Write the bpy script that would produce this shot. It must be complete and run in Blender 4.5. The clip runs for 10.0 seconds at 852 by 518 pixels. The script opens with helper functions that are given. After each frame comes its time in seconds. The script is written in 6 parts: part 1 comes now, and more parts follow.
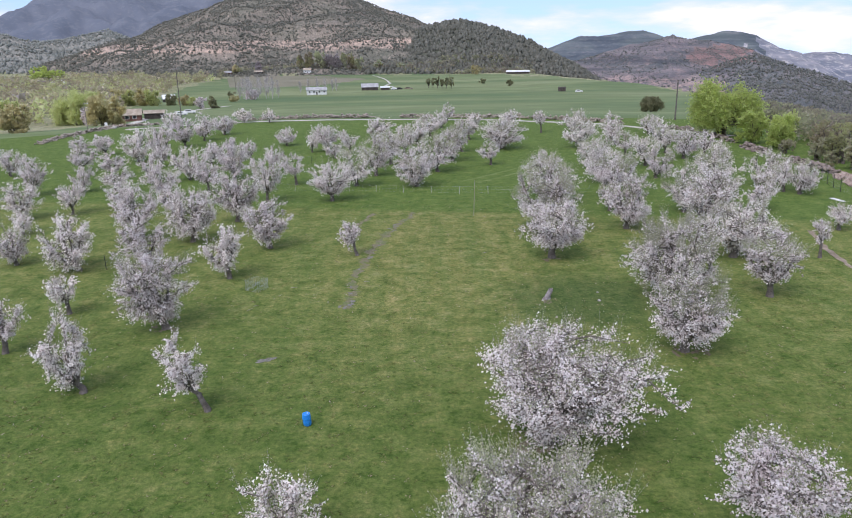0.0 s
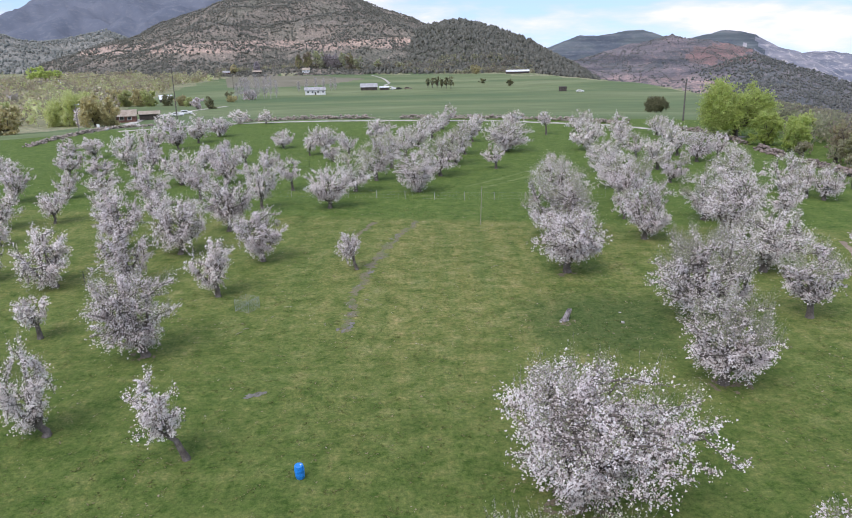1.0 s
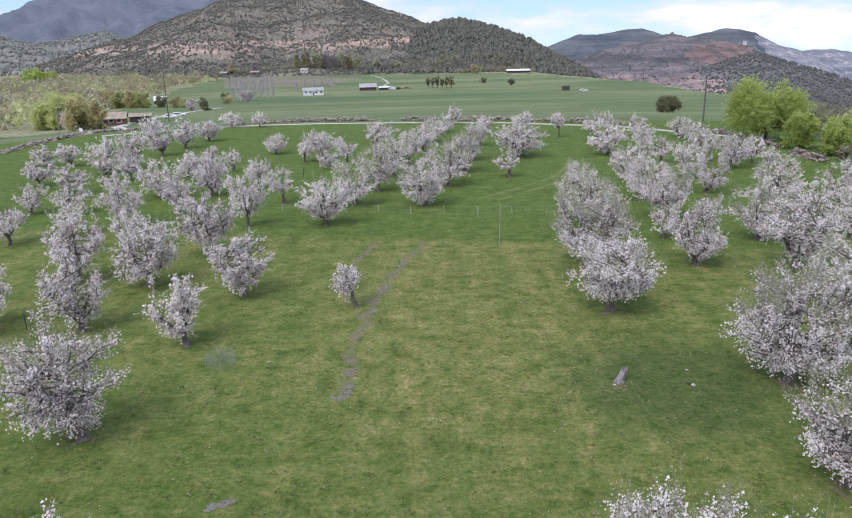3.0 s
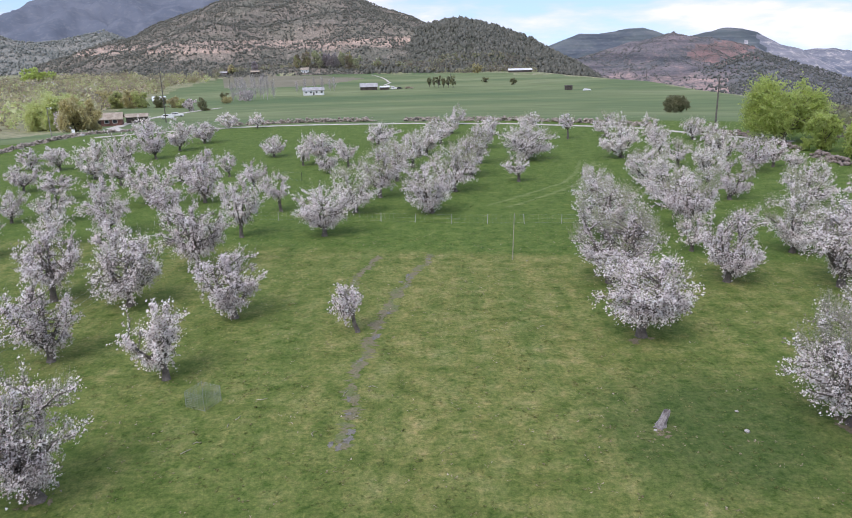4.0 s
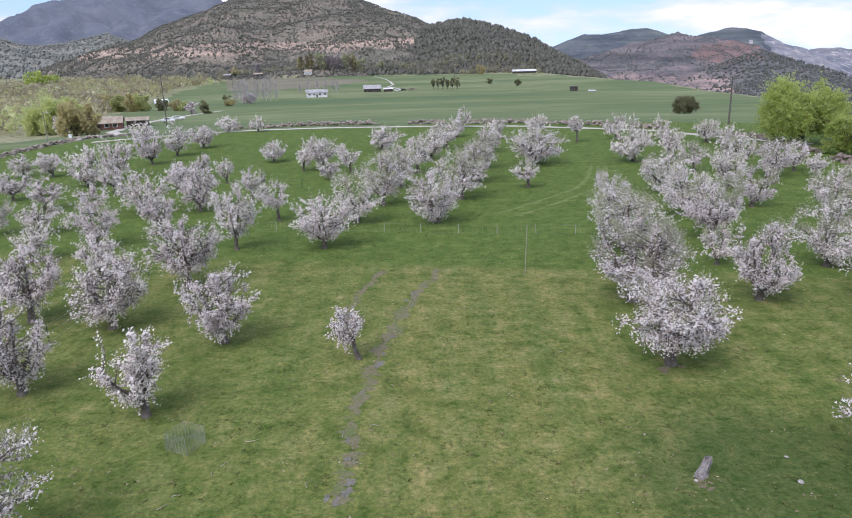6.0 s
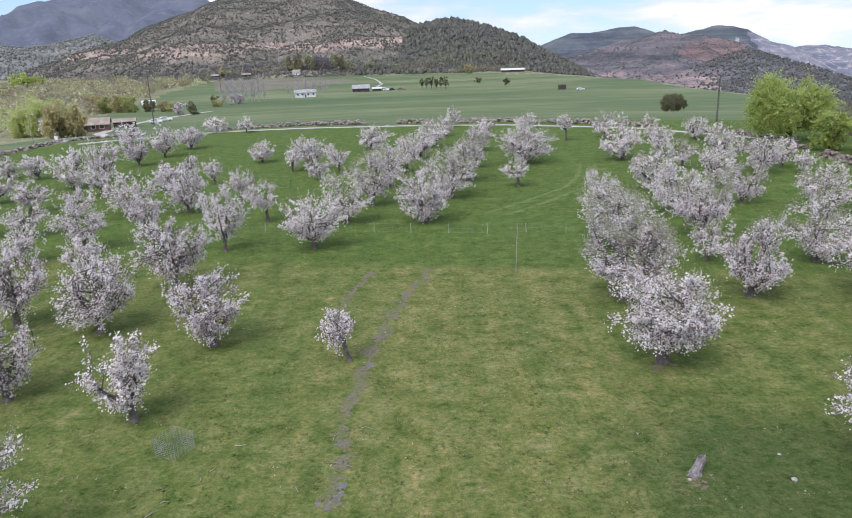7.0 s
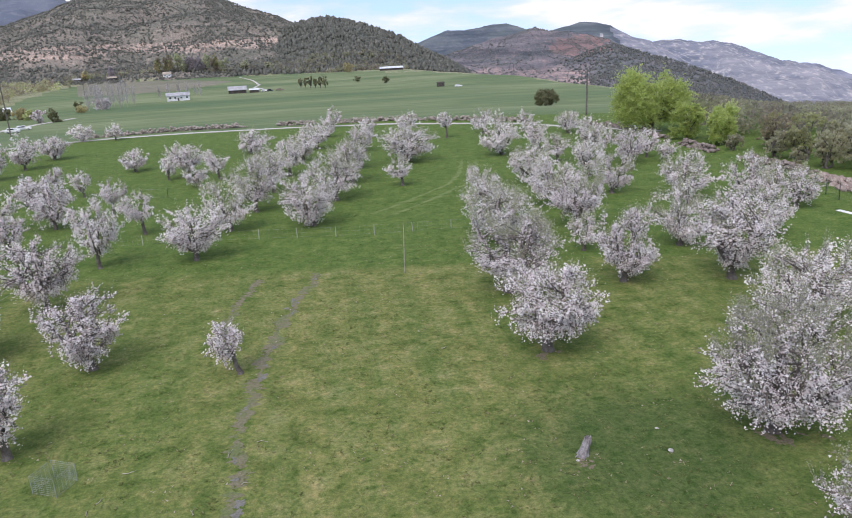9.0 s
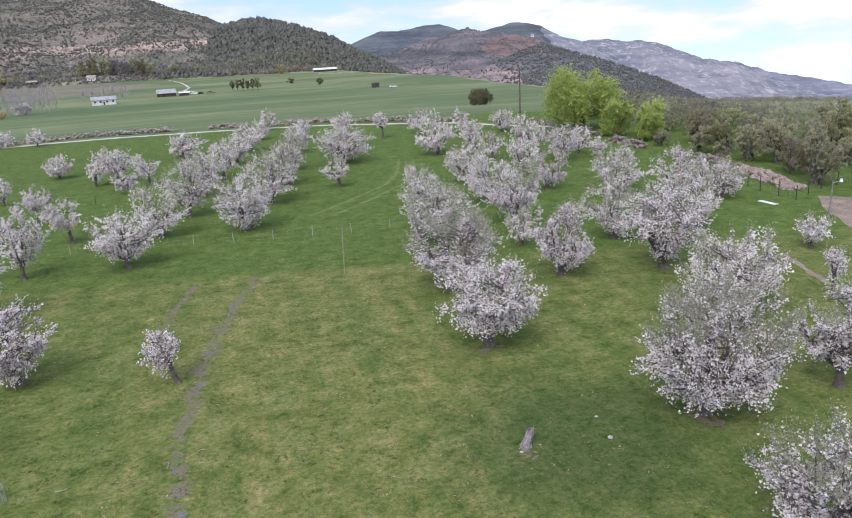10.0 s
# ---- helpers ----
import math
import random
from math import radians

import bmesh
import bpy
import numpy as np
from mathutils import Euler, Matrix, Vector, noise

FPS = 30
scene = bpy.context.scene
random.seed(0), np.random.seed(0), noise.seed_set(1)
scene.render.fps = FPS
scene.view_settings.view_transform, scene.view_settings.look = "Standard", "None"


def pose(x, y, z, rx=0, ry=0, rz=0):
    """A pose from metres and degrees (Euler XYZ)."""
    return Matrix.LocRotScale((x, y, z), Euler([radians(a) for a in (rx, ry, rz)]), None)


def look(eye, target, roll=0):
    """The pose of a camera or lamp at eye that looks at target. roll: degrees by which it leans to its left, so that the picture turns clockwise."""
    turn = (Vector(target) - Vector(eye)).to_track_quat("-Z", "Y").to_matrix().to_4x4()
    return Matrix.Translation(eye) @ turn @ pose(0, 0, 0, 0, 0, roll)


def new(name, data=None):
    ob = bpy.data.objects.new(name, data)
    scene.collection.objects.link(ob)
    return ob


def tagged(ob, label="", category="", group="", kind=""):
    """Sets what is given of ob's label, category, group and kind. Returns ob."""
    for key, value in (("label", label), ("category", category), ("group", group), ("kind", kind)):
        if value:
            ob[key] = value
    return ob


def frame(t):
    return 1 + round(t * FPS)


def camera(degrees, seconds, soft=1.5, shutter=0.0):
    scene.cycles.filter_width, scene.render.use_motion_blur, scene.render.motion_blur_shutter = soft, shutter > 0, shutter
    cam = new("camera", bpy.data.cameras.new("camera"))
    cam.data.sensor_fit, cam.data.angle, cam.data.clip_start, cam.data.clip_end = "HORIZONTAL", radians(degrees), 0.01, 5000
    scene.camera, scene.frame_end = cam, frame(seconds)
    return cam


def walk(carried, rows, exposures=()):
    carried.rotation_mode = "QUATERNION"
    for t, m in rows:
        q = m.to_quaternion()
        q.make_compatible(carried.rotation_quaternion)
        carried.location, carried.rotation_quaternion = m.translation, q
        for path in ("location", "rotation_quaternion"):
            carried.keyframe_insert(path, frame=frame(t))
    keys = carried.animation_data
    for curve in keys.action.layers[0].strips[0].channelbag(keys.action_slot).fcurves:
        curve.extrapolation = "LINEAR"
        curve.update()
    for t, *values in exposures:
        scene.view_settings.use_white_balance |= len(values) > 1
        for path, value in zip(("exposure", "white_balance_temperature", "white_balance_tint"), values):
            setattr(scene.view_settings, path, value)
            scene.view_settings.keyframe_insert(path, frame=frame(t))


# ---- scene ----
cam = camera(62.18, 10.0, soft=1.0)
walk(cam, [
    (0.0, pose(0.00, 0.00, 18.00, 73.13, 1.00, -0.29)),
    (0.5, pose(-0.23, 2.34, 17.93, 73.12, 0.99, -0.34)),
    (1.0, pose(-0.46, 4.74, 17.84, 73.11, 1.07, -0.38)),
    (1.5, pose(-0.74, 7.10, 17.80, 73.08, 1.08, -0.50)),
    (2.0, pose(-0.92, 9.52, 17.66, 73.04, 1.14, -0.57)),
    (2.5, pose(-1.09, 12.05, 17.52, 73.10, 1.24, -0.53)),
    (4.0, pose(-1.82, 19.93, 17.12, 73.06, 1.37, -0.43)),
    (4.5, pose(-1.90, 21.43, 17.10, 73.10, 1.45, -0.40)),
    (5.0, pose(-1.91, 22.54, 17.06, 73.18, 1.53, -0.24)),
    (5.5, pose(-1.96, 23.40, 17.04, 73.19, 1.63, -0.12)),
    (7.0, pose(-1.96, 24.16, 16.99, 73.10, 1.93, -1.06)),
    (7.5, pose(-1.84, 24.28, 16.94, 73.04, 2.09, -2.79)),
    (8.0, pose(-1.80, 24.38, 16.94, 72.89, 2.27, -5.21)),
    (8.5, pose(-1.75, 24.14, 17.15, 72.73, 2.52, -7.79)),
    (9.0, pose(-1.81, 24.04, 17.27, 72.60, 2.59, -10.56)),
    (9.5, pose(-1.82, 24.05, 17.21, 72.50, 2.78, -13.22)),
    (10.0, pose(-1.79, 23.98, 17.18, 72.42, 2.84, -15.72)),
], exposures=[(0.0, 0.12, 6260, 17), (10.0, 0.12, 6260, 17)])

# ---- sky, sun ----
SUN_EL, SUN_ROT = radians(52), radians(215)


def make_world():
    world = bpy.data.worlds.new("sky")
    scene.world = world
    world.use_nodes = True
    nt = world.node_tree
    nt.nodes.clear()
    n, l = nt.nodes.new, nt.links.new
    coord = n("ShaderNodeTexCoord")
    # the valley falls away, so the skyline lies below the level line
    lift = n("ShaderNodeVectorMath")
    lift.operation = "ADD"
    lift.inputs[1].default_value = (0, 0, 0.13)
    norm = n("ShaderNodeVectorMath")
    norm.operation = "NORMALIZE"
    l(coord.outputs["Generated"], lift.inputs[0])
    l(lift.outputs[0], norm.inputs[0])
    sky = n("ShaderNodeTexSky")
    sky.sky_type = "NISHITA"
    sky.sun_disc = False
    sky.sun_elevation, sky.sun_rotation = SUN_EL, SUN_ROT
    sky.altitude = 1800
    l(norm.outputs[0], sky.inputs["Vector"])
    # broken cloud: flattened noise over the sky dome
    flat = n("ShaderNodeVectorMath")
    flat.operation = "MULTIPLY"
    flat.inputs[1].default_value = (2.2, 2.2, 9.0)
    l(norm.outputs[0], flat.inputs[0])
    cloud = n("ShaderNodeTexNoise")
    cloud.inputs["Scale"].default_value = 1.5
    cloud.inputs["Detail"].default_value = 7
    cloud.inputs["Roughness"].default_value = 0.55
    l(flat.outputs[0], cloud.inputs["Vector"])
    ramp = n("ShaderNodeValToRGB")
    ramp.color_ramp.elements[0].position, ramp.color_ramp.elements[1].position = 0.46, 0.60
    l(cloud.outputs["Fac"], ramp.inputs[0])
    tone = n("ShaderNodeValToRGB")
    tone.color_ramp.elements[0].color, tone.color_ramp.elements[1].color = (4.2, 4.35, 5.0, 1), (6.7, 6.7, 7.1, 1)
    tone.color_ramp.elements[0].position, tone.color_ramp.elements[1].position = 0.40, 0.62
    l(cloud.outputs["Fac"], tone.inputs[0])
    mix = n("ShaderNodeMix")
    mix.data_type = "RGBA"
    l(ramp.outputs[0], mix.inputs["Factor"])
    blue = n("ShaderNodeMix")
    blue.data_type = "RGBA"
    blue.inputs["Factor"].default_value = 0.35
    blue.inputs["B"].default_value = (5.6, 7.6, 9.6, 1)
    l(sky.outputs[0], blue.inputs["A"])
    l(blue.outputs["Result"], mix.inputs["A"])
    l(tone.outputs[0], mix.inputs["B"])
    bg = n("ShaderNodeBackground")
    bg.inputs["Strength"].default_value = 0.15
    l(mix.outputs["Result"], bg.inputs["Color"])
    l(bg.outputs[0], n("ShaderNodeOutputWorld").inputs["Surface"])


make_world()
sun = new("sun", bpy.data.lights.new("sun", "SUN"))
sun.data.energy, sun.data.angle, sun.data.color = 2.45, radians(38), (1.0, 0.955, 0.93)
sun.matrix_world = look((0, 0, 0), (-math.sin(SUN_ROT) * math.cos(SUN_EL), -math.cos(SUN_ROT) * math.cos(SUN_EL), -math.sin(SUN_EL)))


# ---- materials ----
def node_mat(name, rough=0.85, spec=0.2):
    m = bpy.data.materials.new(name)
    m.use_nodes = True
    b = m.node_tree.nodes["Principled BSDF"]
    b.inputs["Roughness"].default_value = rough
    b.inputs["Specular IOR Level"].default_value = spec
    return m, m.node_tree, b


def noise_node(nt, scale, detail=4, rough=0.6, coord=None):
    t = nt.nodes.new("ShaderNodeTexNoise")
    t.inputs["Scale"].default_value, t.inputs["Detail"].default_value, t.inputs["Roughness"].default_value = scale, detail, rough
    if coord is None:
        coord = nt.nodes.new("ShaderNodeNewGeometry").outputs["Position"]
    nt.links.new(coord, t.inputs["Vector"])
    return t.outputs["Fac"]


def ramp_node(nt, fac, stops):
    r = nt.nodes.new("ShaderNodeValToRGB")
    while len(r.color_ramp.elements) < len(stops):
        r.color_ramp.elements.new(0.5)
    for e, (p, c) in zip(r.color_ramp.elements, stops):
        e.position, e.color = p, (*c, 1)
    nt.links.new(fac, r.inputs[0])
    return r.outputs[0]


def mix_node(nt, fac, a, b, blend="MIX"):
    m = nt.nodes.new("ShaderNodeMix")
    m.data_type, m.blend_type = "RGBA", blend
    for key, v in (("Factor", fac), ("A", a), ("B", b)):
        if isinstance(v, (int, float)):
            m.inputs[key].default_value = v
        elif isinstance(v, tuple):
            m.inputs[key].default_value = (*v, 1)
        else:
            nt.links.new(v, m.inputs[key])
    return m.outputs["Result"]


def bump_node(nt, b, height, strength, distance):
    k = nt.nodes.new("ShaderNodeBump")
    k.inputs["Strength"].default_value, k.inputs["Distance"].default_value = strength, distance
    nt.links.new(height, k.inputs["Height"])
    nt.links.new(k.outputs[0], b.inputs["Normal"])


def two_scale(name, dark, mid, light, big, small, rough=0.85, bump=0.3, dist=0.02, spec=0.2, metal=0.0):
    """A surface with broad stains and fine grain."""
    m, nt, b = node_mat(name, rough, spec)
    b.inputs["Metallic"].default_value = metal
    co = nt.nodes.new("ShaderNodeTexCoord").outputs["Object"]
    a, c = noise_node(nt, big, 3, coord=co), noise_node(nt, small, 5, coord=co)
    base = ramp_node(nt, a, [(0.3, dark), (0.52, mid), (0.72, light)])
    fine = ramp_node(nt, c, [(0.3, (0.62, 0.62, 0.62)), (0.7, (1.25, 1.25, 1.25))])
    nt.links.new(mix_node(nt, 1.0, base, fine, "MULTIPLY"), b.inputs["Base Color"])
    bump_node(nt, b, c, bump, dist)
    return m


def island_mat(name, stops, translucent=0.3, rough=0.8, broad=0.0):
    """Leaves and petals: each small piece takes its own tone."""
    m, nt, b = node_mat(name, rough, 0.15)
    g = nt.nodes.new("ShaderNodeNewGeometry")
    col = ramp_node(nt, g.outputs["Random Per Island"], stops)
    info = nt.nodes.new("ShaderNodeObjectInfo")
    tone = ramp_node(nt, info.outputs["Random"], [(0.0, (0.90, 0.88, 0.90)), (1.0, (1.05, 1.05, 1.04))])
    col = mix_node(nt, 1.0, col, tone, "MULTIPLY")
    drift = ramp_node(nt, noise_node(nt, 0.9, 2), [(0.35, (0.90, 0.885, 0.87)), (0.60, (1.04, 1.04, 1.045))])
    col = mix_node(nt, 1.0, col, drift, "MULTIPLY")
    if broad:  # stands of differing kinds
        stands = ramp_node(nt, noise_node(nt, broad, 3, 0.6), [(0.36, (0.62, 0.62, 0.66)), (0.46, (0.88, 0.80, 0.84)), (0.54, (0.92, 1.02, 0.80)), (0.64, (1.25, 1.20, 1.15))])
        col = mix_node(nt, 1.0, col, stands, "MULTIPLY")
    nt.links.new(col, b.inputs["Base Color"])
    tr = nt.nodes.new("ShaderNodeBsdfTranslucent")
    nt.links.new(col, tr.inputs["Color"])
    mx = nt.nodes.new("ShaderNodeMixShader")
    mx.inputs[0].default_value = translucent
    nt.links.new(b.outputs[0], mx.inputs[1])
    nt.links.new(tr.outputs[0], mx.inputs[2])
    nt.links.new(mx.outputs[0], nt.nodes["Material Output"].inputs["Surface"])
    return m


def grass_mat():
    """Pasture: straw and moss patches; a straight mown line, past which the sward is deeper green."""
    m, nt, b = node_mat("pasture_grass", 0.9, 0.12)
    pos = nt.nodes.new("ShaderNodeNewGeometry").outputs["Position"]
    broad, patch, tuft, fine = noise_node(nt, 0.09, 3), noise_node(nt, 0.55, 4), noise_node(nt, 4.2, 5, 0.7), noise_node(nt, 13, 4, 0.7)
    near = ramp_node(nt, patch, [(0.28, (0.086, 0.110, 0.030)), (0.46, (0.138, 0.156, 0.050)), (0.60, (0.176, 0.182, 0.069)), (0.76, (0.218, 0.212, 0.098))])
    mp = nt.nodes.new("ShaderNodeMapping")
    mp.inputs["Scale"].default_value = (1.0, 0.10, 1.0)
    nt.links.new(pos, mp.inputs[0])
    rows = noise_node(nt, 0.55, 4, 0.6, mp.outputs[0])
    straw = ramp_node(nt, rows, [(0.36, (0.86, 0.96, 0.84)), (0.62, (1.24, 1.16, 1.16))])
    near = mix_node(nt, 1.0, near, straw, "MULTIPLY")
    lush = ramp_node(nt, patch, [(0.30, (0.074, 0.118, 0.027)), (0.55, (0.102, 0.148, 0.036)), (0.75, (0.144, 0.180, 0.054))])
    # line of the change: across the pasture, nearly square to the way
    sep = nt.nodes.new("ShaderNodeSeparateXYZ")
    nt.links.new(pos, sep.inputs[0])
    side = nt.nodes.new("ShaderNodeMath")
    side.operation = "MULTIPLY_ADD"
    side.inputs[1].default_value = 0.19
    nt.links.new(sep.outputs["X"], side.inputs[0])
    nt.links.new(sep.outputs["Y"], side.inputs[2])
    wob = nt.nodes.new("ShaderNodeMath")
    wob.operation = "MULTIPLY_ADD"
    wob.inputs[1].default_value = 1.6
    nt.links.new(tuft, wob.inputs[0])
    nt.links.new(side.outputs[0], wob.inputs[2])
    step = nt.nodes.new("ShaderNodeMapRange")
    step.inputs["From Min"].default_value, step.inputs["From Max"].default_value = 78.0, 79.6
    nt.links.new(wob.outputs[0], step.inputs["Value"])
    # greener sward to either side of the trodden middle
    off = nt.nodes.new("ShaderNodeMath")
    off.operation = "SUBTRACT"
    off.inputs[1].default_value = 1.5
    nt.links.new(sep.outputs["X"], off.inputs[0])
    dist = nt.nodes.new("ShaderNodeMath")
    dist.operation = "ABSOLUTE"
    nt.links.new(off.outputs[0], dist.inputs[0])
    warp = nt.nodes.new("ShaderNodeMath")
    warp.operation = "MULTIPLY_ADD"
    warp.inputs[1].default_value = 14.0
    nt.links.new(broad, warp.inputs[0])
    nt.links.new(dist.outputs[0], warp.inputs[2])
    flank = nt.nodes.new("ShaderNodeMapRange")
    flank.inputs["From Min"].default_value, flank.inputs["From Max"].default_value = 12.0, 19.0
    flank.inputs["To Max"].default_value = 0.40
    nt.links.new(warp.outputs[0], flank.inputs["Value"])
    near = mix_node(nt, flank.outputs[0], near, lush)
    # darker, greener sward at this end of the pasture
    near_end = nt.nodes.new("ShaderNodeMapRange")
    near_end.inputs["From Min"].default_value, near_end.inputs["From Max"].default_value = 32.0, 50.0
    near_end.inputs["To Min"].default_value, near_end.inputs["To Max"].default_value = 0.75, 0.0
    nt.links.new(wob.outputs[0], near_end.inputs["Value"])
    near = mix_node(nt, near_end.outputs[0], near, mix_node(nt, 1.0, lush, (0.90, 0.88, 0.88), "MULTIPLY"))
    col = mix_node(nt, step.outputs[0], near, lush)
    # a wide, ragged patch of darker green sward, centred beside the old stump
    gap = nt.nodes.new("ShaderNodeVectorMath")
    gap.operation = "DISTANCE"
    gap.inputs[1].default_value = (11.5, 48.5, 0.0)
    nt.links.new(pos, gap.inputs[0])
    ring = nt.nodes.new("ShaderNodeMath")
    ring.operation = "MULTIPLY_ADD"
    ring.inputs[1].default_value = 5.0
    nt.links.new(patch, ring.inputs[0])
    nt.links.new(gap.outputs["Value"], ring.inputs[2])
    dark_patch = nt.nodes.new("ShaderNodeMapRange")
    dark_patch.inputs["From Min"].default_value, dark_patch.inputs["From Max"].default_value = 5.6, 10.0
    dark_patch.inputs["To Min"].default_value, dark_patch.inputs["To Max"].default_value = 0.85, 0.0
    nt.links.new(ring.outputs[0], dark_patch.inputs["Value"])
    col = mix_node(nt, dark_patch.outputs[0], col, (0.066, 0.098, 0.030))
    tuss = noise_node(nt, 1.35, 7, 0.72)
    green = ramp_node(nt, tuss, [(0.36, (0.54, 0.70, 0.48)), (0.47, (0.92, 0.98, 0.90)), (0.56, (1.04, 1.02, 1.02)), (0.66, (1.42, 1.22, 1.38))])
    col = mix_node(nt, 1.0, col, green, "MULTIPLY")
    grain = ramp_node(nt, tuft, [(0.32, (0.60, 0.68, 0.60)), (0.5, (1, 1, 1)), (0.68, (1.42, 1.30, 1.34))])
    col = mix_node(nt, 1.0, col, grain, "MULTIPLY")
    grit = ramp_node(nt, fine, [(0.3, (0.74, 0.76, 0.74)), (0.7, (1.28, 1.25, 1.22))])
    col = mix_node(nt, 1.0, col, grit, "MULTIPLY")
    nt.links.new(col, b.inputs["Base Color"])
    bump_node(nt, b, tuft, 0.7, 0.12)
    return m


def field_mat(name, dark, mid, light, scale, stretch=0.35):
    m, nt, b = node_mat(name, 0.9, 0.1)
    pos = nt.nodes.new("ShaderNodeNewGeometry").outputs["Position"]
    mp = nt.nodes.new("ShaderNodeMapping")
    mp.inputs["Scale"].default_value = (stretch, 1, 1)
    nt.links.new(pos, mp.inputs[0])
    a = noise_node(nt, scale, 4, coord=mp.outputs[0])
    c = noise_node(nt, scale * 12, 4, coord=mp.outputs[0])
    base = ramp_node(nt, a, [(0.34, dark), (0.5, mid), (0.66, light)])
    col = mix_node(nt, 1.0, base, ramp_node(nt, c, [(0.3, (0.8, 0.82, 0.8)), (0.7, (1.15, 1.15, 1.15))]), "MULTIPLY")
    nt.links.new(col, b.inputs["Base Color"])
    return m


def hill_mat(name, soil, scrub, rock, scale, band=None, band_col=None, strata=0.0):
    """Hillside: soil and scrub mottled, bare rock on steep parts, an optional pale stratum at a height."""
    m, nt, b = node_mat(name, 0.95, 0.05)
    geo = nt.nodes.new("ShaderNodeNewGeometry")
    a, c = noise_node(nt, scale, 6, 0.65, geo.outputs["Position"]), noise_node(nt, scale * 9, 4, 0.7, geo.outputs["Position"])
    col = mix_node(nt, ramp_node(nt, a, [(0.42, (0, 0, 0)), (0.58, (1, 1, 1))]), scrub, soil)
    col = mix_node(nt, ramp_node(nt, c, [(0.52, (0, 0, 0)), (0.66, (0.8, 0.8, 0.8))]), col, rock)
    if band:
        sep = nt.nodes.new("ShaderNodeSeparateXYZ")
        nt.links.new(geo.outputs["Position"], sep.inputs[0])
        sway = nt.nodes.new("ShaderNodeMath")
        sway.operation = "MULTIPLY_ADD"
        sway.inputs[1].default_value = band[2]
        nt.links.new(a, sway.inputs[0])
        nt.links.new(sep.outputs["Z"], sway.inputs[2])
        rng = nt.nodes.new("ShaderNodeMapRange")
        rng.inputs["From Min"].default_value, rng.inputs["From Max"].default_value = band[0], band[1]
        nt.links.new(sway.outputs[0], rng.inputs["Value"])
        hump = ramp_node(nt, rng.outputs[0], [(0.0, (0, 0, 0)), (0.2, (1, 1, 1)), (0.8, (1, 1, 1)), (1.0, (0, 0, 0))])
        broken = ramp_node(nt, c, [(0.35, (0, 0, 0)), (0.55, (1, 1, 1))])
        col = mix_node(nt, mix_node(nt, 1.0, hump, broken, "MULTIPLY"), col, band_col)
    if strata:  # level beds of rock
        mp = nt.nodes.new("ShaderNodeMapping")
        mp.inputs["Scale"].default_value = (0.0025, 0.0025, 0.055)
        nt.links.new(geo.outputs["Position"], mp.inputs[0])
        beds = noise_node(nt, 1.0, 4, 0.6, mp.outputs[0])
        beds = ramp_node(nt, beds, [(0.36, (0.62, 0.64, 0.68)), (0.5, (1, 1, 1)), (0.62, (1.5, 1.4, 1.35))])
        col = mix_node(nt, strata, col, mix_node(nt, 1.0, col, beds, "MULTIPLY"))
    if scale > 0.005:
        e = noise_node(nt, scale * 42, 3, 0.75, geo.outputs["Position"])
        flecks = ramp_node(nt, e, [(0.34, (0.60, 0.63, 0.60)), (0.5, (1, 1, 1)), (0.64, (1.42, 1.36, 1.30))])
        col = mix_node(nt, 1.0, col, flecks, "MULTIPLY")
    nt.links.new(col, b.inputs["Base Color"])
    bump_node(nt, b, c, 0.6 if scale > 0.005 else 0.25, 4.0)
    return m


GRASS = grass_mat()
FIELD = field_mat("hay_field", (0.100, 0.146, 0.068), (0.138, 0.176, 0.082), (0.20, 0.226, 0.118), 0.012)
VALLEY = hill_mat("valley_scrub", (0.27, 0.268, 0.165), (0.20, 0.215, 0.12), (0.33, 0.30, 0.225), 0.012)
FALLOW = field_mat("fallow_field", (0.150, 0.150, 0.100), (0.190, 0.175, 0.125), (0.225, 0.20, 0.15), 0.02)
HILL = hill_mat("juniper_hillside", (0.196, 0.173, 0.146), (0.146, 0.143, 0.116), (0.265, 0.230, 0.195), 0.010, (22.0, 42.0, 22.0), (0.42, 0.322, 0.265), 0.35)
DARKHILL = hill_mat("wooded_hillside", (0.105, 0.110, 0.085), (0.078, 0.086, 0.066), (0.145, 0.138, 0.115), 0.012)
# Haze over the far slopes is put into these base colours, bluer and paler.
RANGE = hill_mat("red_rock_range", (0.150, 0.138, 0.150), (0.104, 0.110, 0.118), (0.225, 0.178, 0.172), 0.006, (-95.0, -55.0, 40.0), (0.29, 0.225, 0.212), 0.8)
REDCLIFF = hill_mat("red_cliffs", (0.225, 0.152, 0.146), (0.140, 0.122, 0.118), (0.285, 0.185, 0.172), 0.014, strata=0.5)
PURPLE = hill_mat("hazy_blue_grey_slopes", (0.24, 0.245, 0.29), (0.185, 0.195, 0.24), (0.33, 0.315, 0.33), 0.004, strata=0.5)
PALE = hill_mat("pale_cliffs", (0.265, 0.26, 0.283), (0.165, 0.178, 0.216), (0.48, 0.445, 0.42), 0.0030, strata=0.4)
UPLAND = hill_mat("hazy_grassy_uplands", (0.120, 0.140, 0.146), (0.086, 0.102, 0.122), (0.158, 0.160, 0.165), 0.004, strata=0.6)
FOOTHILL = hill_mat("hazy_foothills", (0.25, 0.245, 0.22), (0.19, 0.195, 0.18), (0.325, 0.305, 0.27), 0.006)
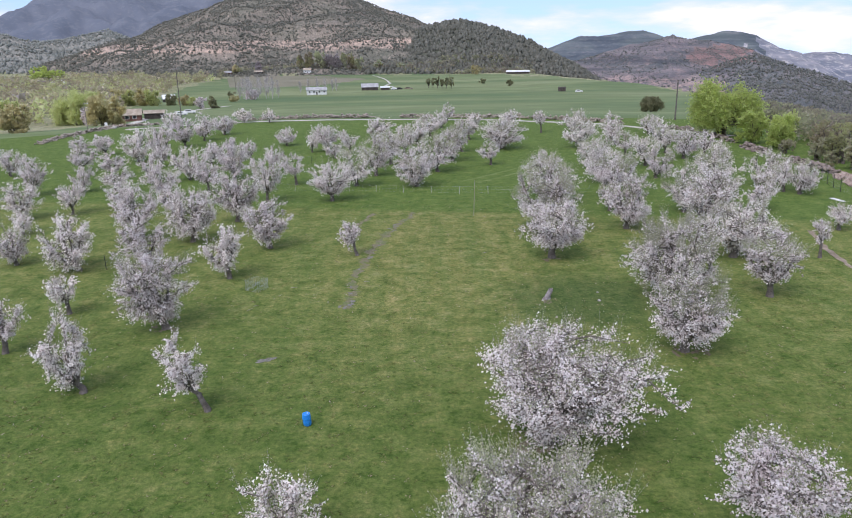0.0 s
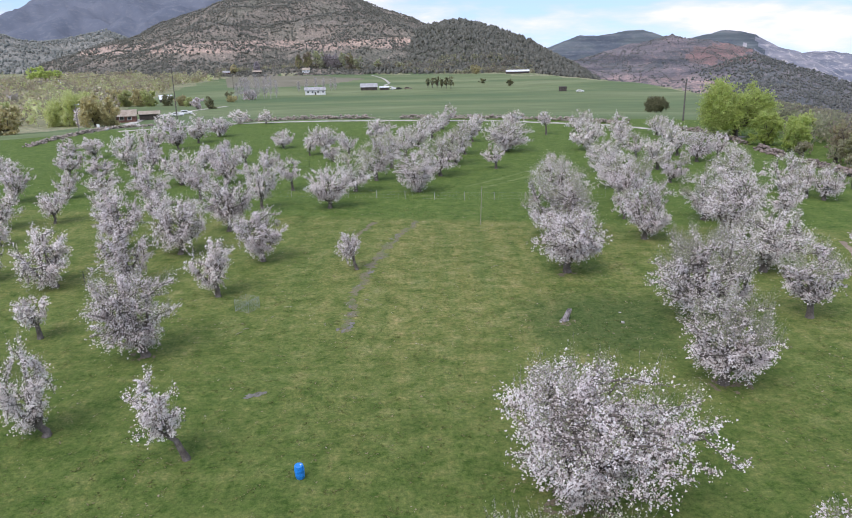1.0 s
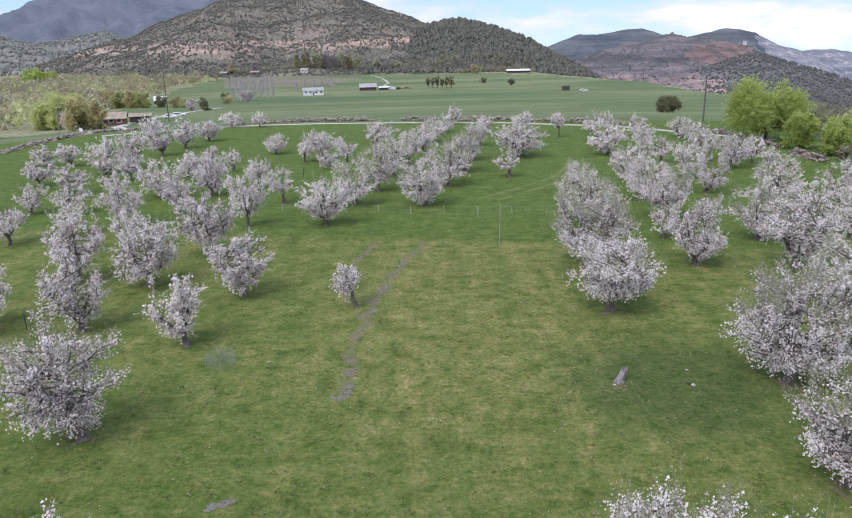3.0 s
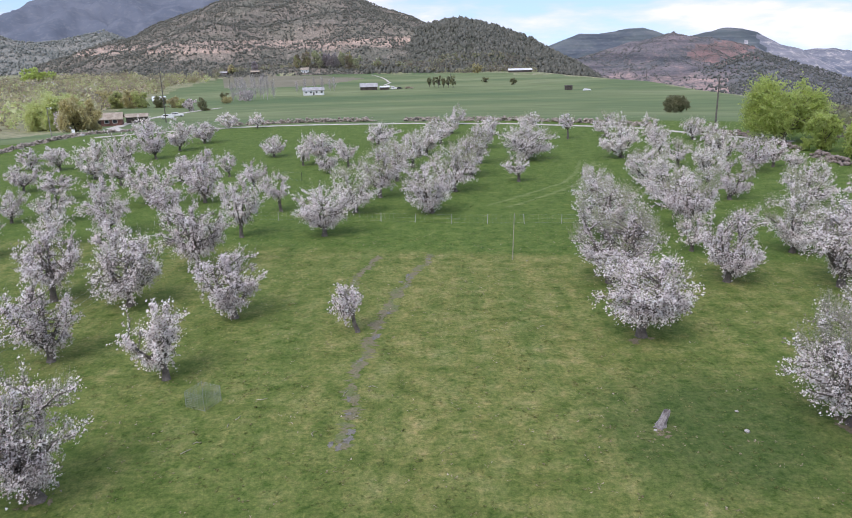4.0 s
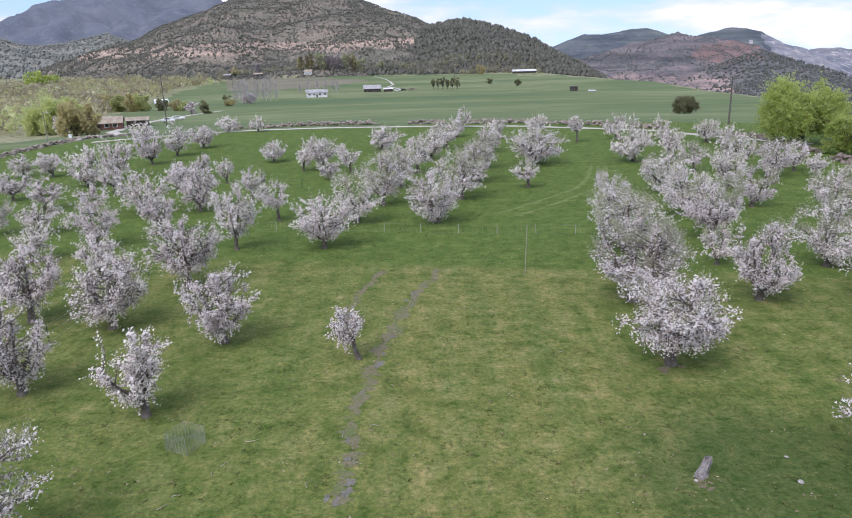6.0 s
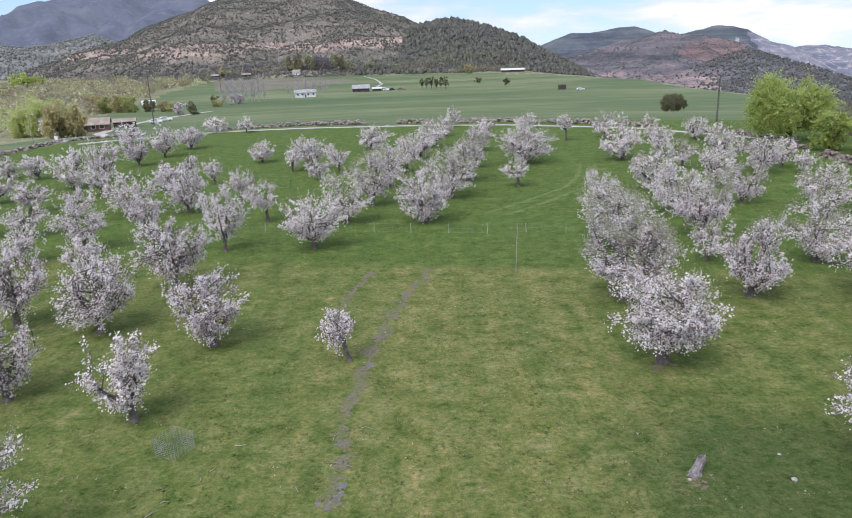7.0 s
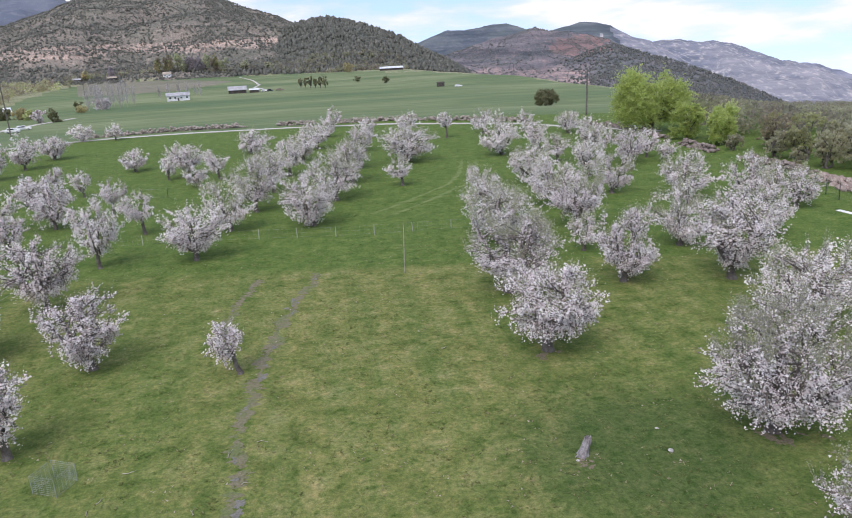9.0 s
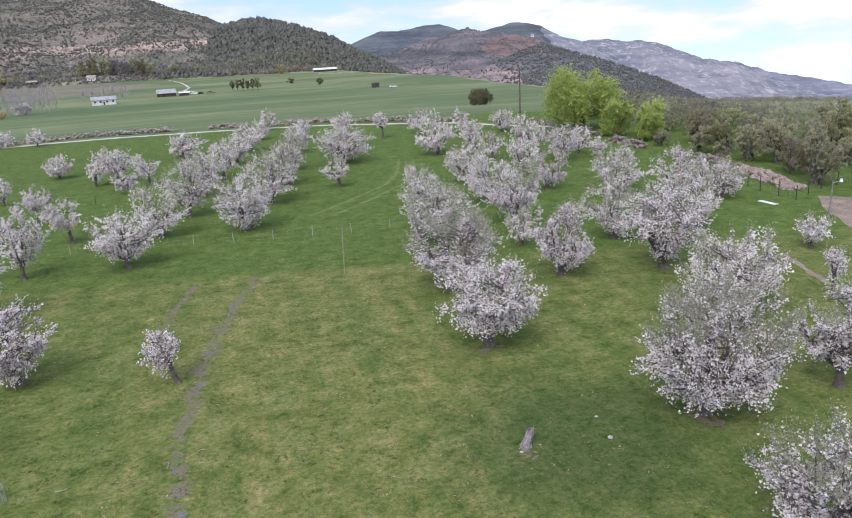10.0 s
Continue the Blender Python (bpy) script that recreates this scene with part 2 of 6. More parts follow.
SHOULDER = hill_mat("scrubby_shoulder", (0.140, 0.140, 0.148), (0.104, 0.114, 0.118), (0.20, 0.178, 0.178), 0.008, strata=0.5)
FARBLUE = hill_mat("hazy_far_mountain", (0.148, 0.162, 0.196), (0.122, 0.138, 0.172), (0.18, 0.19, 0.215), 0.004)
BLOSSOM = island_mat("blossom", [(0.0, (0.20, 0.175, 0.155)), (0.19, (0.38, 0.33, 0.31)), (0.29, (0.83, 0.745, 0.735)), (0.62, (0.94, 0.88, 0.87)), (1.0, (0.99, 0.97, 0.945))], 0.46)
SPROUT = island_mat("sprouting_leaves", [(0.0, (0.31, 0.345, 0.20)), (0.5, (0.43, 0.455, 0.29)), (1.0, (0.58, 0.58, 0.44))], 0.6)
BAREBARK = two_scale("pale_bare_bark", (0.40, 0.36, 0.35), (0.50, 0.46, 0.45), (0.60, 0.56, 0.55), 2.0, 14.0, 0.95)
TWIG = two_scale("grey_twigs", (0.25, 0.225, 0.205), (0.33, 0.30, 0.28), (0.42, 0.39, 0.36), 3.0, 22.0, 0.95)
BARK = two_scale("bark", (0.095, 0.08, 0.068), (0.15, 0.13, 0.112), (0.225, 0.20, 0.178), 3.0, 22.0, 0.95, 0.7, 0.03)
SPRING = island_mat("spring_leaves", [(0.0, (0.44, 0.53, 0.18)), (0.5, (0.57, 0.66, 0.23)), (1.0, (0.72, 0.77, 0.34))], 0.72)
WILLOW = island_mat("willow_leaves", [(0.0, (0.52, 0.58, 0.27)), (0.5, (0.66, 0.71, 0.34)), (1.0, (0.79, 0.80, 0.46))], 0.75)
OLIVE = island_mat("budding_twigs", [(0.0, (0.55, 0.51, 0.29)), (0.5, (0.68, 0.63, 0.36)), (1.0, (0.80, 0.75, 0.49))], 0.75)
WOODS = island_mat("budding_woods", [(0.0, (0.29, 0.272, 0.21)), (0.45, (0.37, 0.352, 0.265)), (0.75, (0.40, 0.395, 0.26)), (1.0, (0.51, 0.47, 0.41))], 0.68, broad=0.05)
# Far evergreens: haze is put into the needle colours, lighter and greyer.
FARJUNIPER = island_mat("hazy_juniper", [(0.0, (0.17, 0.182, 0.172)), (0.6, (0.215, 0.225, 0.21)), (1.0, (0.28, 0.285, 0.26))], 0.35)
JUNIPER = island_mat("hazed_juniper_needles", [(0.0, (0.145, 0.150, 0.124)), (0.6, (0.19, 0.193, 0.163)), (1.0, (0.25, 0.247, 0.21))], 0.4)
BUSHGREEN = island_mat("dark_bush_leaves", [(0.0, (0.23, 0.24, 0.135)), (0.6, (0.31, 0.315, 0.18)), (1.0, (0.42, 0.41, 0.25))], 0.6)
GRAVEL = two_scale("pale_gravel", (0.42, 0.39, 0.34), (0.55, 0.52, 0.47), (0.66, 0.63, 0.58), 0.4, 6.0, 0.95)
DIRT = two_scale("bare_dirt", (0.20, 0.155, 0.115), (0.27, 0.215, 0.165), (0.34, 0.28, 0.22), 0.5, 5.0, 0.95)
MUD = two_scale("grey_mud", (0.125, 0.118, 0.098), (0.165, 0.155, 0.130), (0.215, 0.205, 0.18), 1.2, 9.0, 0.7, 0.4, 0.02, 0.4)
BANKSTONE = two_scale("bank_stone", (0.24, 0.20, 0.165), (0.34, 0.29, 0.245), (0.46, 0.41, 0.36), 1.5, 12.0, 0.9, 0.5, 0.03)
STONE = two_scale("field_stone", (0.15, 0.12, 0.105), (0.24, 0.195, 0.17), (0.36, 0.31, 0.28), 1.5, 12.0, 0.9, 0.5, 0.03)
REDSTONE = two_scale("red_rubble", (0.25, 0.185, 0.155), (0.36, 0.285, 0.245), (0.52, 0.45, 0.40), 1.0, 9.0, 0.9, 0.5, 0.03)
GREYWOOD = two_scale("weathered_wood", (0.15, 0.132, 0.125), (0.265, 0.24, 0.232), (0.42, 0.39, 0.37), 3.5, 18.0, 0.9, 0.8, 0.03)
POSTWOOD = two_scale("fence_wood", (0.26, 0.24, 0.17), (0.36, 0.34, 0.25), (0.46, 0.44, 0.34), 2.0, 16.0, 0.9)
WHITEPAINT = two_scale("white_siding", (0.66, 0.66, 0.64), (0.76, 0.76, 0.75), (0.82, 0.82, 0.81), 0.8, 6.0, 0.6)
ROOFWHITE = two_scale("white_metal_roof", (0.62, 0.63, 0.64), (0.75, 0.76, 0.77), (0.82, 0.83, 0.84), 0.3, 4.0, 0.45, 0.1, 0.01, 0.4)
ROOFBROWN = two_scale("brown_shingles", (0.28, 0.23, 0.18), (0.38, 0.32, 0.255), (0.46, 0.40, 0.33), 0.5, 5.0, 0.9)
ROOFGREY = two_scale("grey_tin_roof", (0.28, 0.27, 0.27), (0.38, 0.37, 0.37), (0.48, 0.47, 0.47), 0.4, 4.0, 0.55, 0.2, 0.01, 0.4)
REDWALL = two_scale("brown_red_boards", (0.13, 0.07, 0.055), (0.19, 0.10, 0.08), (0.25, 0.15, 0.12), 0.8, 8.0, 0.9)
DARKWALL = two_scale("dark_boards", (0.05, 0.042, 0.038), (0.08, 0.068, 0.06), (0.12, 0.10, 0.09), 0.8, 8.0, 0.9)
WIRE = two_scale("galvanised_wire", (0.34, 0.36, 0.38), (0.46, 0.48, 0.50), (0.60, 0.62, 0.64), 4.0, 30.0, 0.5, 0.1, 0.001, 0.5, 0.7)
BLUE = two_scale("blue_plastic", (0.012, 0.19, 0.62), (0.02, 0.26, 0.76), (0.05, 0.34, 0.85), 2.0, 14.0, 0.38, 0.1, 0.004, 0.5)
DARKMETAL = two_scale("dark_steel", (0.04, 0.04, 0.04), (0.07, 0.07, 0.068), (0.11, 0.105, 0.10), 3.0, 20.0, 0.6, 0.2, 0.004, 0.4, 0.5)
GLASS = two_scale("dark_window_glass", (0.02, 0.025, 0.03), (0.03, 0.035, 0.04), (0.045, 0.05, 0.055), 1.0, 6.0, 0.12, 0.02, 0.001, 0.6)
RUBBER = two_scale("tyre_rubber", (0.02, 0.02, 0.02), (0.03, 0.03, 0.03), (0.05, 0.05, 0.05), 3.0, 20.0, 0.85)


# ---- mesh helpers ----
def mesh_of(name, verts, faces, mats, index=None, smooth=False):
    """A mesh from an array of corners and an array of equal-sided faces."""
    verts, faces = np.asarray(verts, np.float32), np.asarray(faces, np.int32)
    me = bpy.data.meshes.new(name)
    k = faces.shape[1]
    me.vertices.add(len(verts))
    me.vertices.foreach_set("co", verts.ravel())
    me.loops.add(faces.size)
    me.loops.foreach_set("vertex_index", faces.ravel())
    me.polygons.add(len(faces))
    me.polygons.foreach_set("loop_start", np.arange(0, faces.size, k, dtype=np.int32))
    me.update(calc_edges=True)
    for m in mats if isinstance(mats, (list, tuple)) else [mats]:
        me.materials.append(m)
    if index is not None:
        me.polygons.foreach_set("material_index", np.asarray(index, np.int32))
    if smooth:
        me.polygons.foreach_set("use_smooth", np.ones(len(faces), bool))
    me.validate()
    return me


def part_of(name, me, parent, label=""):
    ob = new(name, me)
    ob.parent = parent
    return tagged(ob, label)


def part(name, bm, material, parent, label=""):
    """Links a bmesh as one mesh object under a thing or a part."""
    me = bpy.data.meshes.new(name)
    bm.to_mesh(me)
    bm.free()
    me.materials.append(material)
    return part_of(name, me, parent, label)


def empty_at(name, m):
    ob = new(name)
    ob.matrix_world = m
    return ob


def box_bm(sx, sy, sz, x=0, y=0, z=0, bevel=0.0, bm=None):
    bm = bm or bmesh.new()
    made = bmesh.ops.create_cube(bm, size=1, matrix=Matrix.Translation((x, y, z + sz / 2)) @ Matrix.Diagonal((sx, sy, sz, 1)))
    if bevel:
        edges = list({e for v in made["verts"] for e in v.link_edges})
        bmesh.ops.bevel(bm, geom=edges, offset=bevel, segments=1, affect="EDGES")
    return bm


def cyl_bm(r0, r1, h, x=0, y=0, z=0, seg=12, bm=None, m=None):
    bm = bm or bmesh.new()
    m = m or Matrix.Translation((x, y, z + h / 2))
    bmesh.ops.create_cone(bm, cap_ends=True, segments=seg, radius1=r0, radius2=r1, depth=h, matrix=m)
    return bm


def tubes(paths, sides=6):
    """Tapered tubes along paths of (point, radius): corners and four-sided faces."""
    vs, fs, base = [], [], 0
    ang = np.arange(sides) * 2 * np.pi / sides
    ring = np.stack([np.cos(ang), np.sin(ang)], 1)
    for pts, rad in paths:
        pts = np.asarray(pts, float)
        for i, p in enumerate(pts):
            d = pts[min(i + 1, len(pts) - 1)] - pts[max(i - 1, 0)]
            d = d / (np.linalg.norm(d) + 1e-9)
            u = np.cross(d, (0.31, 0.95, 0.05))
            u /= np.linalg.norm(u) + 1e-9
            w = np.cross(d, u)
            vs.append(p + rad[i] * (ring[:, :1] * u + ring[:, 1:] * w))
        n = len(pts)
        for i in range(n - 1):
            for s in range(sides):
                a, b = base + i * sides + s, base + i * sides + (s + 1) % sides
                fs.append((a, b, b + sides, a + sides))
        base += n * sides
    return np.concatenate(vs), np.array(fs)


def petals(points, size, rng, blades=2, spread=0.5, face=None):
    """Clumps of small leaves or petals at the points; each clump is a few three-cornered blades."""
    n = len(points)
    out = []
    for q in range(blades):
        a = rng.normal(size=(n, 3))
        if face is not None:  # open flowers turn to the light
            up = np.array(face) + rng.normal(size=(n, 3)) * 0.42
            a = np.cross(up, a)
        a /= np.linalg.norm(a, axis=1, keepdims=True) + 1e-9
        b = np.cross(a, rng.normal(size=(n, 3)) if face is None else up)
        b /= np.linalg.norm(b, axis=1, keepdims=True) + 1e-9
        s = (size * rng.uniform(0.6, 1.3, n))[:, None] * 0.5
        c = points + rng.normal(size=(n, 3)) * (size[:, None] * spread * 0.5)
        out.append(np.stack([c + a * s * 1.25, c - a * s * 0.6 + b * s * 1.05, c - a * s * 0.6 - b * s * 1.05], 1))
    v = np.concatenate(out).reshape(-1, 3)
    return v, np.arange(len(v)).reshape(-1, 3)


# ---- ground: one sheet from the orchard to the mountains ----
EYE = (-1.95, 23.4, 17.05)


def soft(x):
    x = np.clip(x, 0, 1)
    return x * x * (3 - 2 * x)


def wave_noise(x, y, scale, seed, octaves=4):
    """Smooth wandering heights, about -1 to 1."""
    r, out, amp = np.random.RandomState(seed), 0.0, 1.0
    for o in range(octaves):
        for _ in range(3):
            th, ph = r.uniform(0, 6.28), r.uniform(0, 6.28)
            k = 2 ** o / scale
            out = out + amp / 3 * np.sin((x * np.cos(th) + y * np.sin(th)) * k * 6.28 + ph + 1.3 * np.sin((x * np.sin(th) - y * np.cos(th)) * k * 4.1 + ph))
        amp *= 0.5
    return out


# each mountain: foot distance, ridge distance, relief, skyline as (bearing, elevation) in degrees
MOUNTAINS = (
    (2600, 4300, 60, ((-60, 1.5), (-40, 1.2), (-29.6, 2.06), (-27.6, 2.95), (-26.2, 3.43), (-24.1, 3.8), (-18, 3.97), (-15.3, 3.5), (-13.8, 2.7), (-10, 0.5), (-6, -3))),
    (1500, 2400, 35, ((-60, 1.0), (-40, 1.4), (-29.8, 1.13), (-28, 0.56), (-24.8, 1.0), (-23, 1.35), (-21, 0.55), (-18, -2))),
    (950, 1750, 30, ((-34, -2.6), (-29, -1.4), (-24, 0.2), (-21.3, 1.1), (-19.3, 1.9), (-16.9, 2.7), (-14.5, 3.4), (-11, 3.75), (-9, 3.8), (-5.7, 3.7), (-3.7, 3.1), (-0.8, 2.05), (0.6, 1.4), (2.5, 0.9), (5, -0.2), (8, -2.5))),
    (930, 1350, 14, ((-7, -2.0), (-3.4, 0.3), (0.6, 1.4), (2.1, 1.72), (3.4, 1.8), (6.2, 1.1), (8.1, 0.35), (10, -0.6), (12.5, -1.85), (15, -3.5))),
    (1900, 2700, 30, ((10.5, -2.6), (12, -1.4), (14, -0.75), (16, -0.25), (18, 0.15), (19, 0.4), (20, 0.02), (21.5, -0.05), (23, -0.35), (24.5, -0.8), (26, -1.5), (30, -3), (34, -4.6))),
    (1500, 2100, 16, ((15, -4.6), (17.5, -3.6), (19.5, -2.9), (21.5, -2.1), (23.2, -1.4), (24.7, -1.05), (26.5, -1.6), (28.8, -2.3), (32.8, -3.7), (35, -4.7), (38, -6))),
    (3000, 4200, 45, ((24, -3.5), (26.5, -1.5), (28.4, -1.1), (29.2, -1.15), (32.7, -1.5), (34.5, -2.1), (36.2, -2.77), (38.4, -3.3), (41, -4.4), (45, -6))),
    (2800, 3800, 30, ((6, -3), (9.2, -0.9), (10.2, -0.42), (12.2, 0.3), (13.6, 0.2), (15.5, 0.55), (16.7, 0.62), (17.9, 0.2), (19.5, -0.2), (21, 0.1), (22.3, 0.42), (23.4, 0.4), (24.5, 0.05), (26, -0.75), (27.5, -1.2), (30, -2.6), (34, -4.5))),
    (3400, 4700, 45, ((33, -4), (36, -2.9), (38.4, -3.1), (41, -3.95), (43.7, -4.4), (46, -4.85), (60, -4.5), (75, -4))),
)


def valley(az, d):
    z = np.interp(d, (0, 168, 246, 510, 900, 1500, 6000), (0, 0, -6.2, -16.0, -19.0, -21, -34))
    return z - np.interp(az, (5, 10, 17, 25, 31, 46, 90), (0, 0.035, 0.055, 0.075, 0.09, 0.105, 0.105)) * np.maximum(0, d - np.interp(az, (8, 12, 17, 25, 31, 35), (880, 740, 620, 380, 230, 190)))


def terrain(x, y):
    """Height of the ground at plan points, and which mountain it belongs to (-1: valley)."""
    x, y = np.asarray(x, float), np.asarray(y, float)
    dx, dy = x - EYE[0], y - EYE[1]
    d, az = np.hypot(dx, dy), np.degrees(np.arctan2(dx, dy))
    z = valley(az, d) + soft((d - 300) / 600) * 1.5 * wave_noise(x, y, 260, 5)
    owner = np.full(x.shape, -1)
    for k, (foot, ridge, relief, line) in enumerate(MOUNTAINS):
        el = np.interp(az, [p[0] for p in line], [p[1] for p in line], left=-30, right=-30)
        top = EYE[2] + ridge * np.tan(np.radians(el + (0.2 if ridge > 3500 else 0.0)))
        top = top + 0.16 * relief * wave_noise(x, y, 160, 40 + k, 3)
        f = (d - foot) / (ridge - foot)
        base = valley(az, d) - 4
        up = np.clip(f, 0, 1)
        shape = 0.75 * up + 0.25 * soft(up)
        gully = relief * wave_noise(x, y, 420, 20 + k, 5) * np.sin(np.pi * up) * 0.8
        h = base + (top - base) * shape + gully
        h = np.where(f > 1, top - (d - ridge) * (0.08 if ridge > 2500 else 0.30), h)
        h = np.where((f < 0) | (top < valley(az, np.full_like(d, float(ridge)))), -1e9, h)
        owner = np.where(h > z, k, owner)
        z = np.maximum(z, h)
    return z, owner


def field_edge(az):
    """How far the hay field reaches, by bearing."""
    return np.interp(az, (-30, -25, -22.5, -20, -15, -9, -2, 5, 12, 17, 25, 30), (190, 250, 460, 590, 985, 990, 960, 900, 760, 640, 360, 150))


def make_ground():
    az = np.radians(np.r_[np.arange(-180, -42, 4.0), np.arange(-42, 56, 0.25), np.arange(56, 180, 4.0)])
    rad = np.r_[0.5, np.arange(6, 151, 6.0), np.geomspace(155, 4900, 210)]
    a, r = np.meshgrid(az, rad)
    x, y = EYE[0] + r * np.sin(a), EYE[1] + r * np.cos(a)
    z, own = terrain(x, y)
    n, m = x.shape
    idx = np.arange(n * m).reshape(n, m)
    nxt = np.roll(idx, -1, axis=1)
    faces = np.stack([idx[:-1], idx[1:], nxt[1:], nxt[:-1]], -1).reshape(-1, 4)[:, ::-1]
    ox, oy, orr, oaz = (g[:-1].ravel() for g in (x, y, r, np.degrees(a)))
    own = own[:-1].ravel()
    rough = wave_noise(ox, oy, 220, 61)
    slot = np.where(orr < 160, 0, 1)
    edge = field_edge(oaz)
    slot = np.where(orr > edge * (1 + 0.06 * wave_noise(ox, oy, 90, 3)), 2, slot)
    fallow = (orr > np.interp(oaz, (-15.5, -12, -9.4, -7, -4.7), (690, 645, 640, 730, 790)) * (1 + 0.03 * rough)) & (orr < np.interp(oaz, (-12, -9.4, -7, -4.7), (980, 930, 870, 800)))
    slot = np.where((slot == 1) & fallow & (oaz > -15.5) & (oaz < -4.7), 13, slot)
    slot = np.where((oaz > 30) & (ox < 56), 0, slot)
    slot = np.where((slot == 1) & (oy < 182 - 0.0035 * (ox + 16) ** 2) & (ox > -75), 0, slot)
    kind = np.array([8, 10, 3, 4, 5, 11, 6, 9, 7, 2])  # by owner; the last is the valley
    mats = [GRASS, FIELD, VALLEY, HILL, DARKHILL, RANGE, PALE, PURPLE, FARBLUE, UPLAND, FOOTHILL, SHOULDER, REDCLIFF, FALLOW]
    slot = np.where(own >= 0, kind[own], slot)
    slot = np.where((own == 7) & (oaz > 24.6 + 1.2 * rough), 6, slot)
    slot = np.where((own == 5) & (oaz < 23.0 + 1.2 * rough), 5, slot)
    rise = np.degrees(np.arctan2(z[:-1].ravel() - EYE[2], orr))
    red = (oaz > 20.0 + 0.8 * rough) & (oaz < 24.2 + 0.9 * rough) & (rise > -1.9 + 0.35 * rough) & (rise < -0.55 + 0.3 * rough)
    slot = np.where(((own == 4) | (own == 5)) & red, 12, slot)
    ground = new("ground", mesh_of("ground", np.stack([x, y, z], -1).reshape(-1, 3), faces, mats, slot, True))
    tagged(ground, "green pasture sheet rising into scrubby and red-rock mountains", "ground", kind="structure")


make_ground()


def ground_z(x, y):
    return float(terrain(np.array([x]), np.array([y]))[0][0])


# ---- blossoming fruit trees ----
def crown_points(rng, n, lobes, shoot, upright=0.5):
    """Points strung along short shoots that stand out from the lobes of a crown."""
    per = 12
    k = max(1, n // per)
    vol = np.array([l[3] * l[3] for l in lobes])
    which = rng.choice(len(lobes), k, p=vol / vol.sum())
    lo = np.array(lobes)[which]
    d = rng.normal(size=(k, 3))
    d[:, 2] += 0.25
    d /= np.linalg.norm(d, axis=1, keepdims=True)
    rad = rng.uniform(0.12, 1.0, k) ** 0.45
    p = lo[:, :3] + d * rad[:, None] * lo[:, 3:4] * np.stack([np.ones(k), np.ones(k), lo[:, 4]], 1)
    way = d * 0.6 + np.array([0, 0, upright]) + rng.normal(size=(k, 3)) * 0.35
    way /= np.linalg.norm(way, axis=1, keepdims=True)
    ln = shoot * rng.uniform(0.5, 1.3, k)
    s = np.linspace(-0.3, 1, per)
    q = p[:, None, :] + way[:, None, :] * (s[None, :, None] * ln[:, None, None])
    q = q + rng.normal(size=q.shape) * shoot * 0.085
    return q.reshape(-1, 3), p, way, ln


def tree_mesh(rng, R, lean, cz, hz, trunk_r, lobes, near, stems=1):
    """Trunk, limbs and twigs as tapered tubes."""
    paths = []
    low = min(l[2] - l[3] * l[4] for l in lobes)
    fork = max(0.32 * cz, min(0.75 * cz, low + 0.1))
    bx = np.array([lean * 0.35, 0, fork])
    for s in range(stems):
        off = rng.normal(size=3) * trunk_r * (1.6 if stems > 1 else 0)
        off[2] = 0
        mid = np.array([lean * 0.1 + rng.normal() * 0.05 * R, rng.normal() * 0.05 * R, fork * 0.5]) + off
        paths.append(([off + (0, 0, -0.15), off + (0, 0, 0.12), mid, bx + off * 1.4], [trunk_r * 1.7, trunk_r * 1.2, trunk_r * 0.95, trunk_r * 0.85]))
        for l in lobes[s::stems]:
            c = np.array(l[:3])
            st = bx + off * 1.4 - (0, 0, 0.1)
            kink = st + (c - st) * 0.5 + rng.normal(size=3) * 0.07 * R + (0, 0, 0.06 * R)
            paths.append(([st, kink, c], [trunk_r * 0.6, trunk_r * 0.4, trunk_r * 0.24]))
            for _ in range(6 if near else 3):
                d = rng.normal(size=3) + (0, 0, 0.4)
                d /= np.linalg.norm(d)
                e = c + d * l[3] * np.array([1, 1, l[4]]) * 0.85
                s0 = kink + (c - kink) * rng.uniform(0.3, 1)
                m = (s0 + e) / 2 + rng.normal(size=3) * 0.08 * R
                paths.append(([s0, m, e], [trunk_r * 0.2, trunk_r * 0.12, 0.012]))
    return tubes(paths, 7 if near else 5)


TO_LIGHT = (math.sin(SUN_ROT) * math.cos(SUN_EL), math.cos(SUN_ROT) * math.cos(SUN_EL), math.sin(SUN_EL))


def sticks(a, b, r0, r1):
    """Thin three-sided rods from points a to points b."""
    n = len(a)
    d = b - a
    d = d / (np.linalg.norm(d, axis=1, keepdims=True) + 1e-9)
    u = np.cross(d, (0.31, 0.95, 0.05))
    u /= np.linalg.norm(u, axis=1, keepdims=True) + 1e-9
    w = np.cross(d, u)
    ring = [(math.cos(k * 2.0944), math.sin(k * 2.0944)) for k in range(3)]
    v = np.stack([p + r * (c * u + s * w) for p, r in ((a, r0), (b, r1)) for c, s in ring], 1)
    f = np.array(((0, 1, 4, 3), (1, 2, 5, 4), (2, 0, 3, 5)))[None] + (np.arange(n) * 6)[:, None, None]
    return v.reshape(-1, 3), f.reshape(-1, 4)


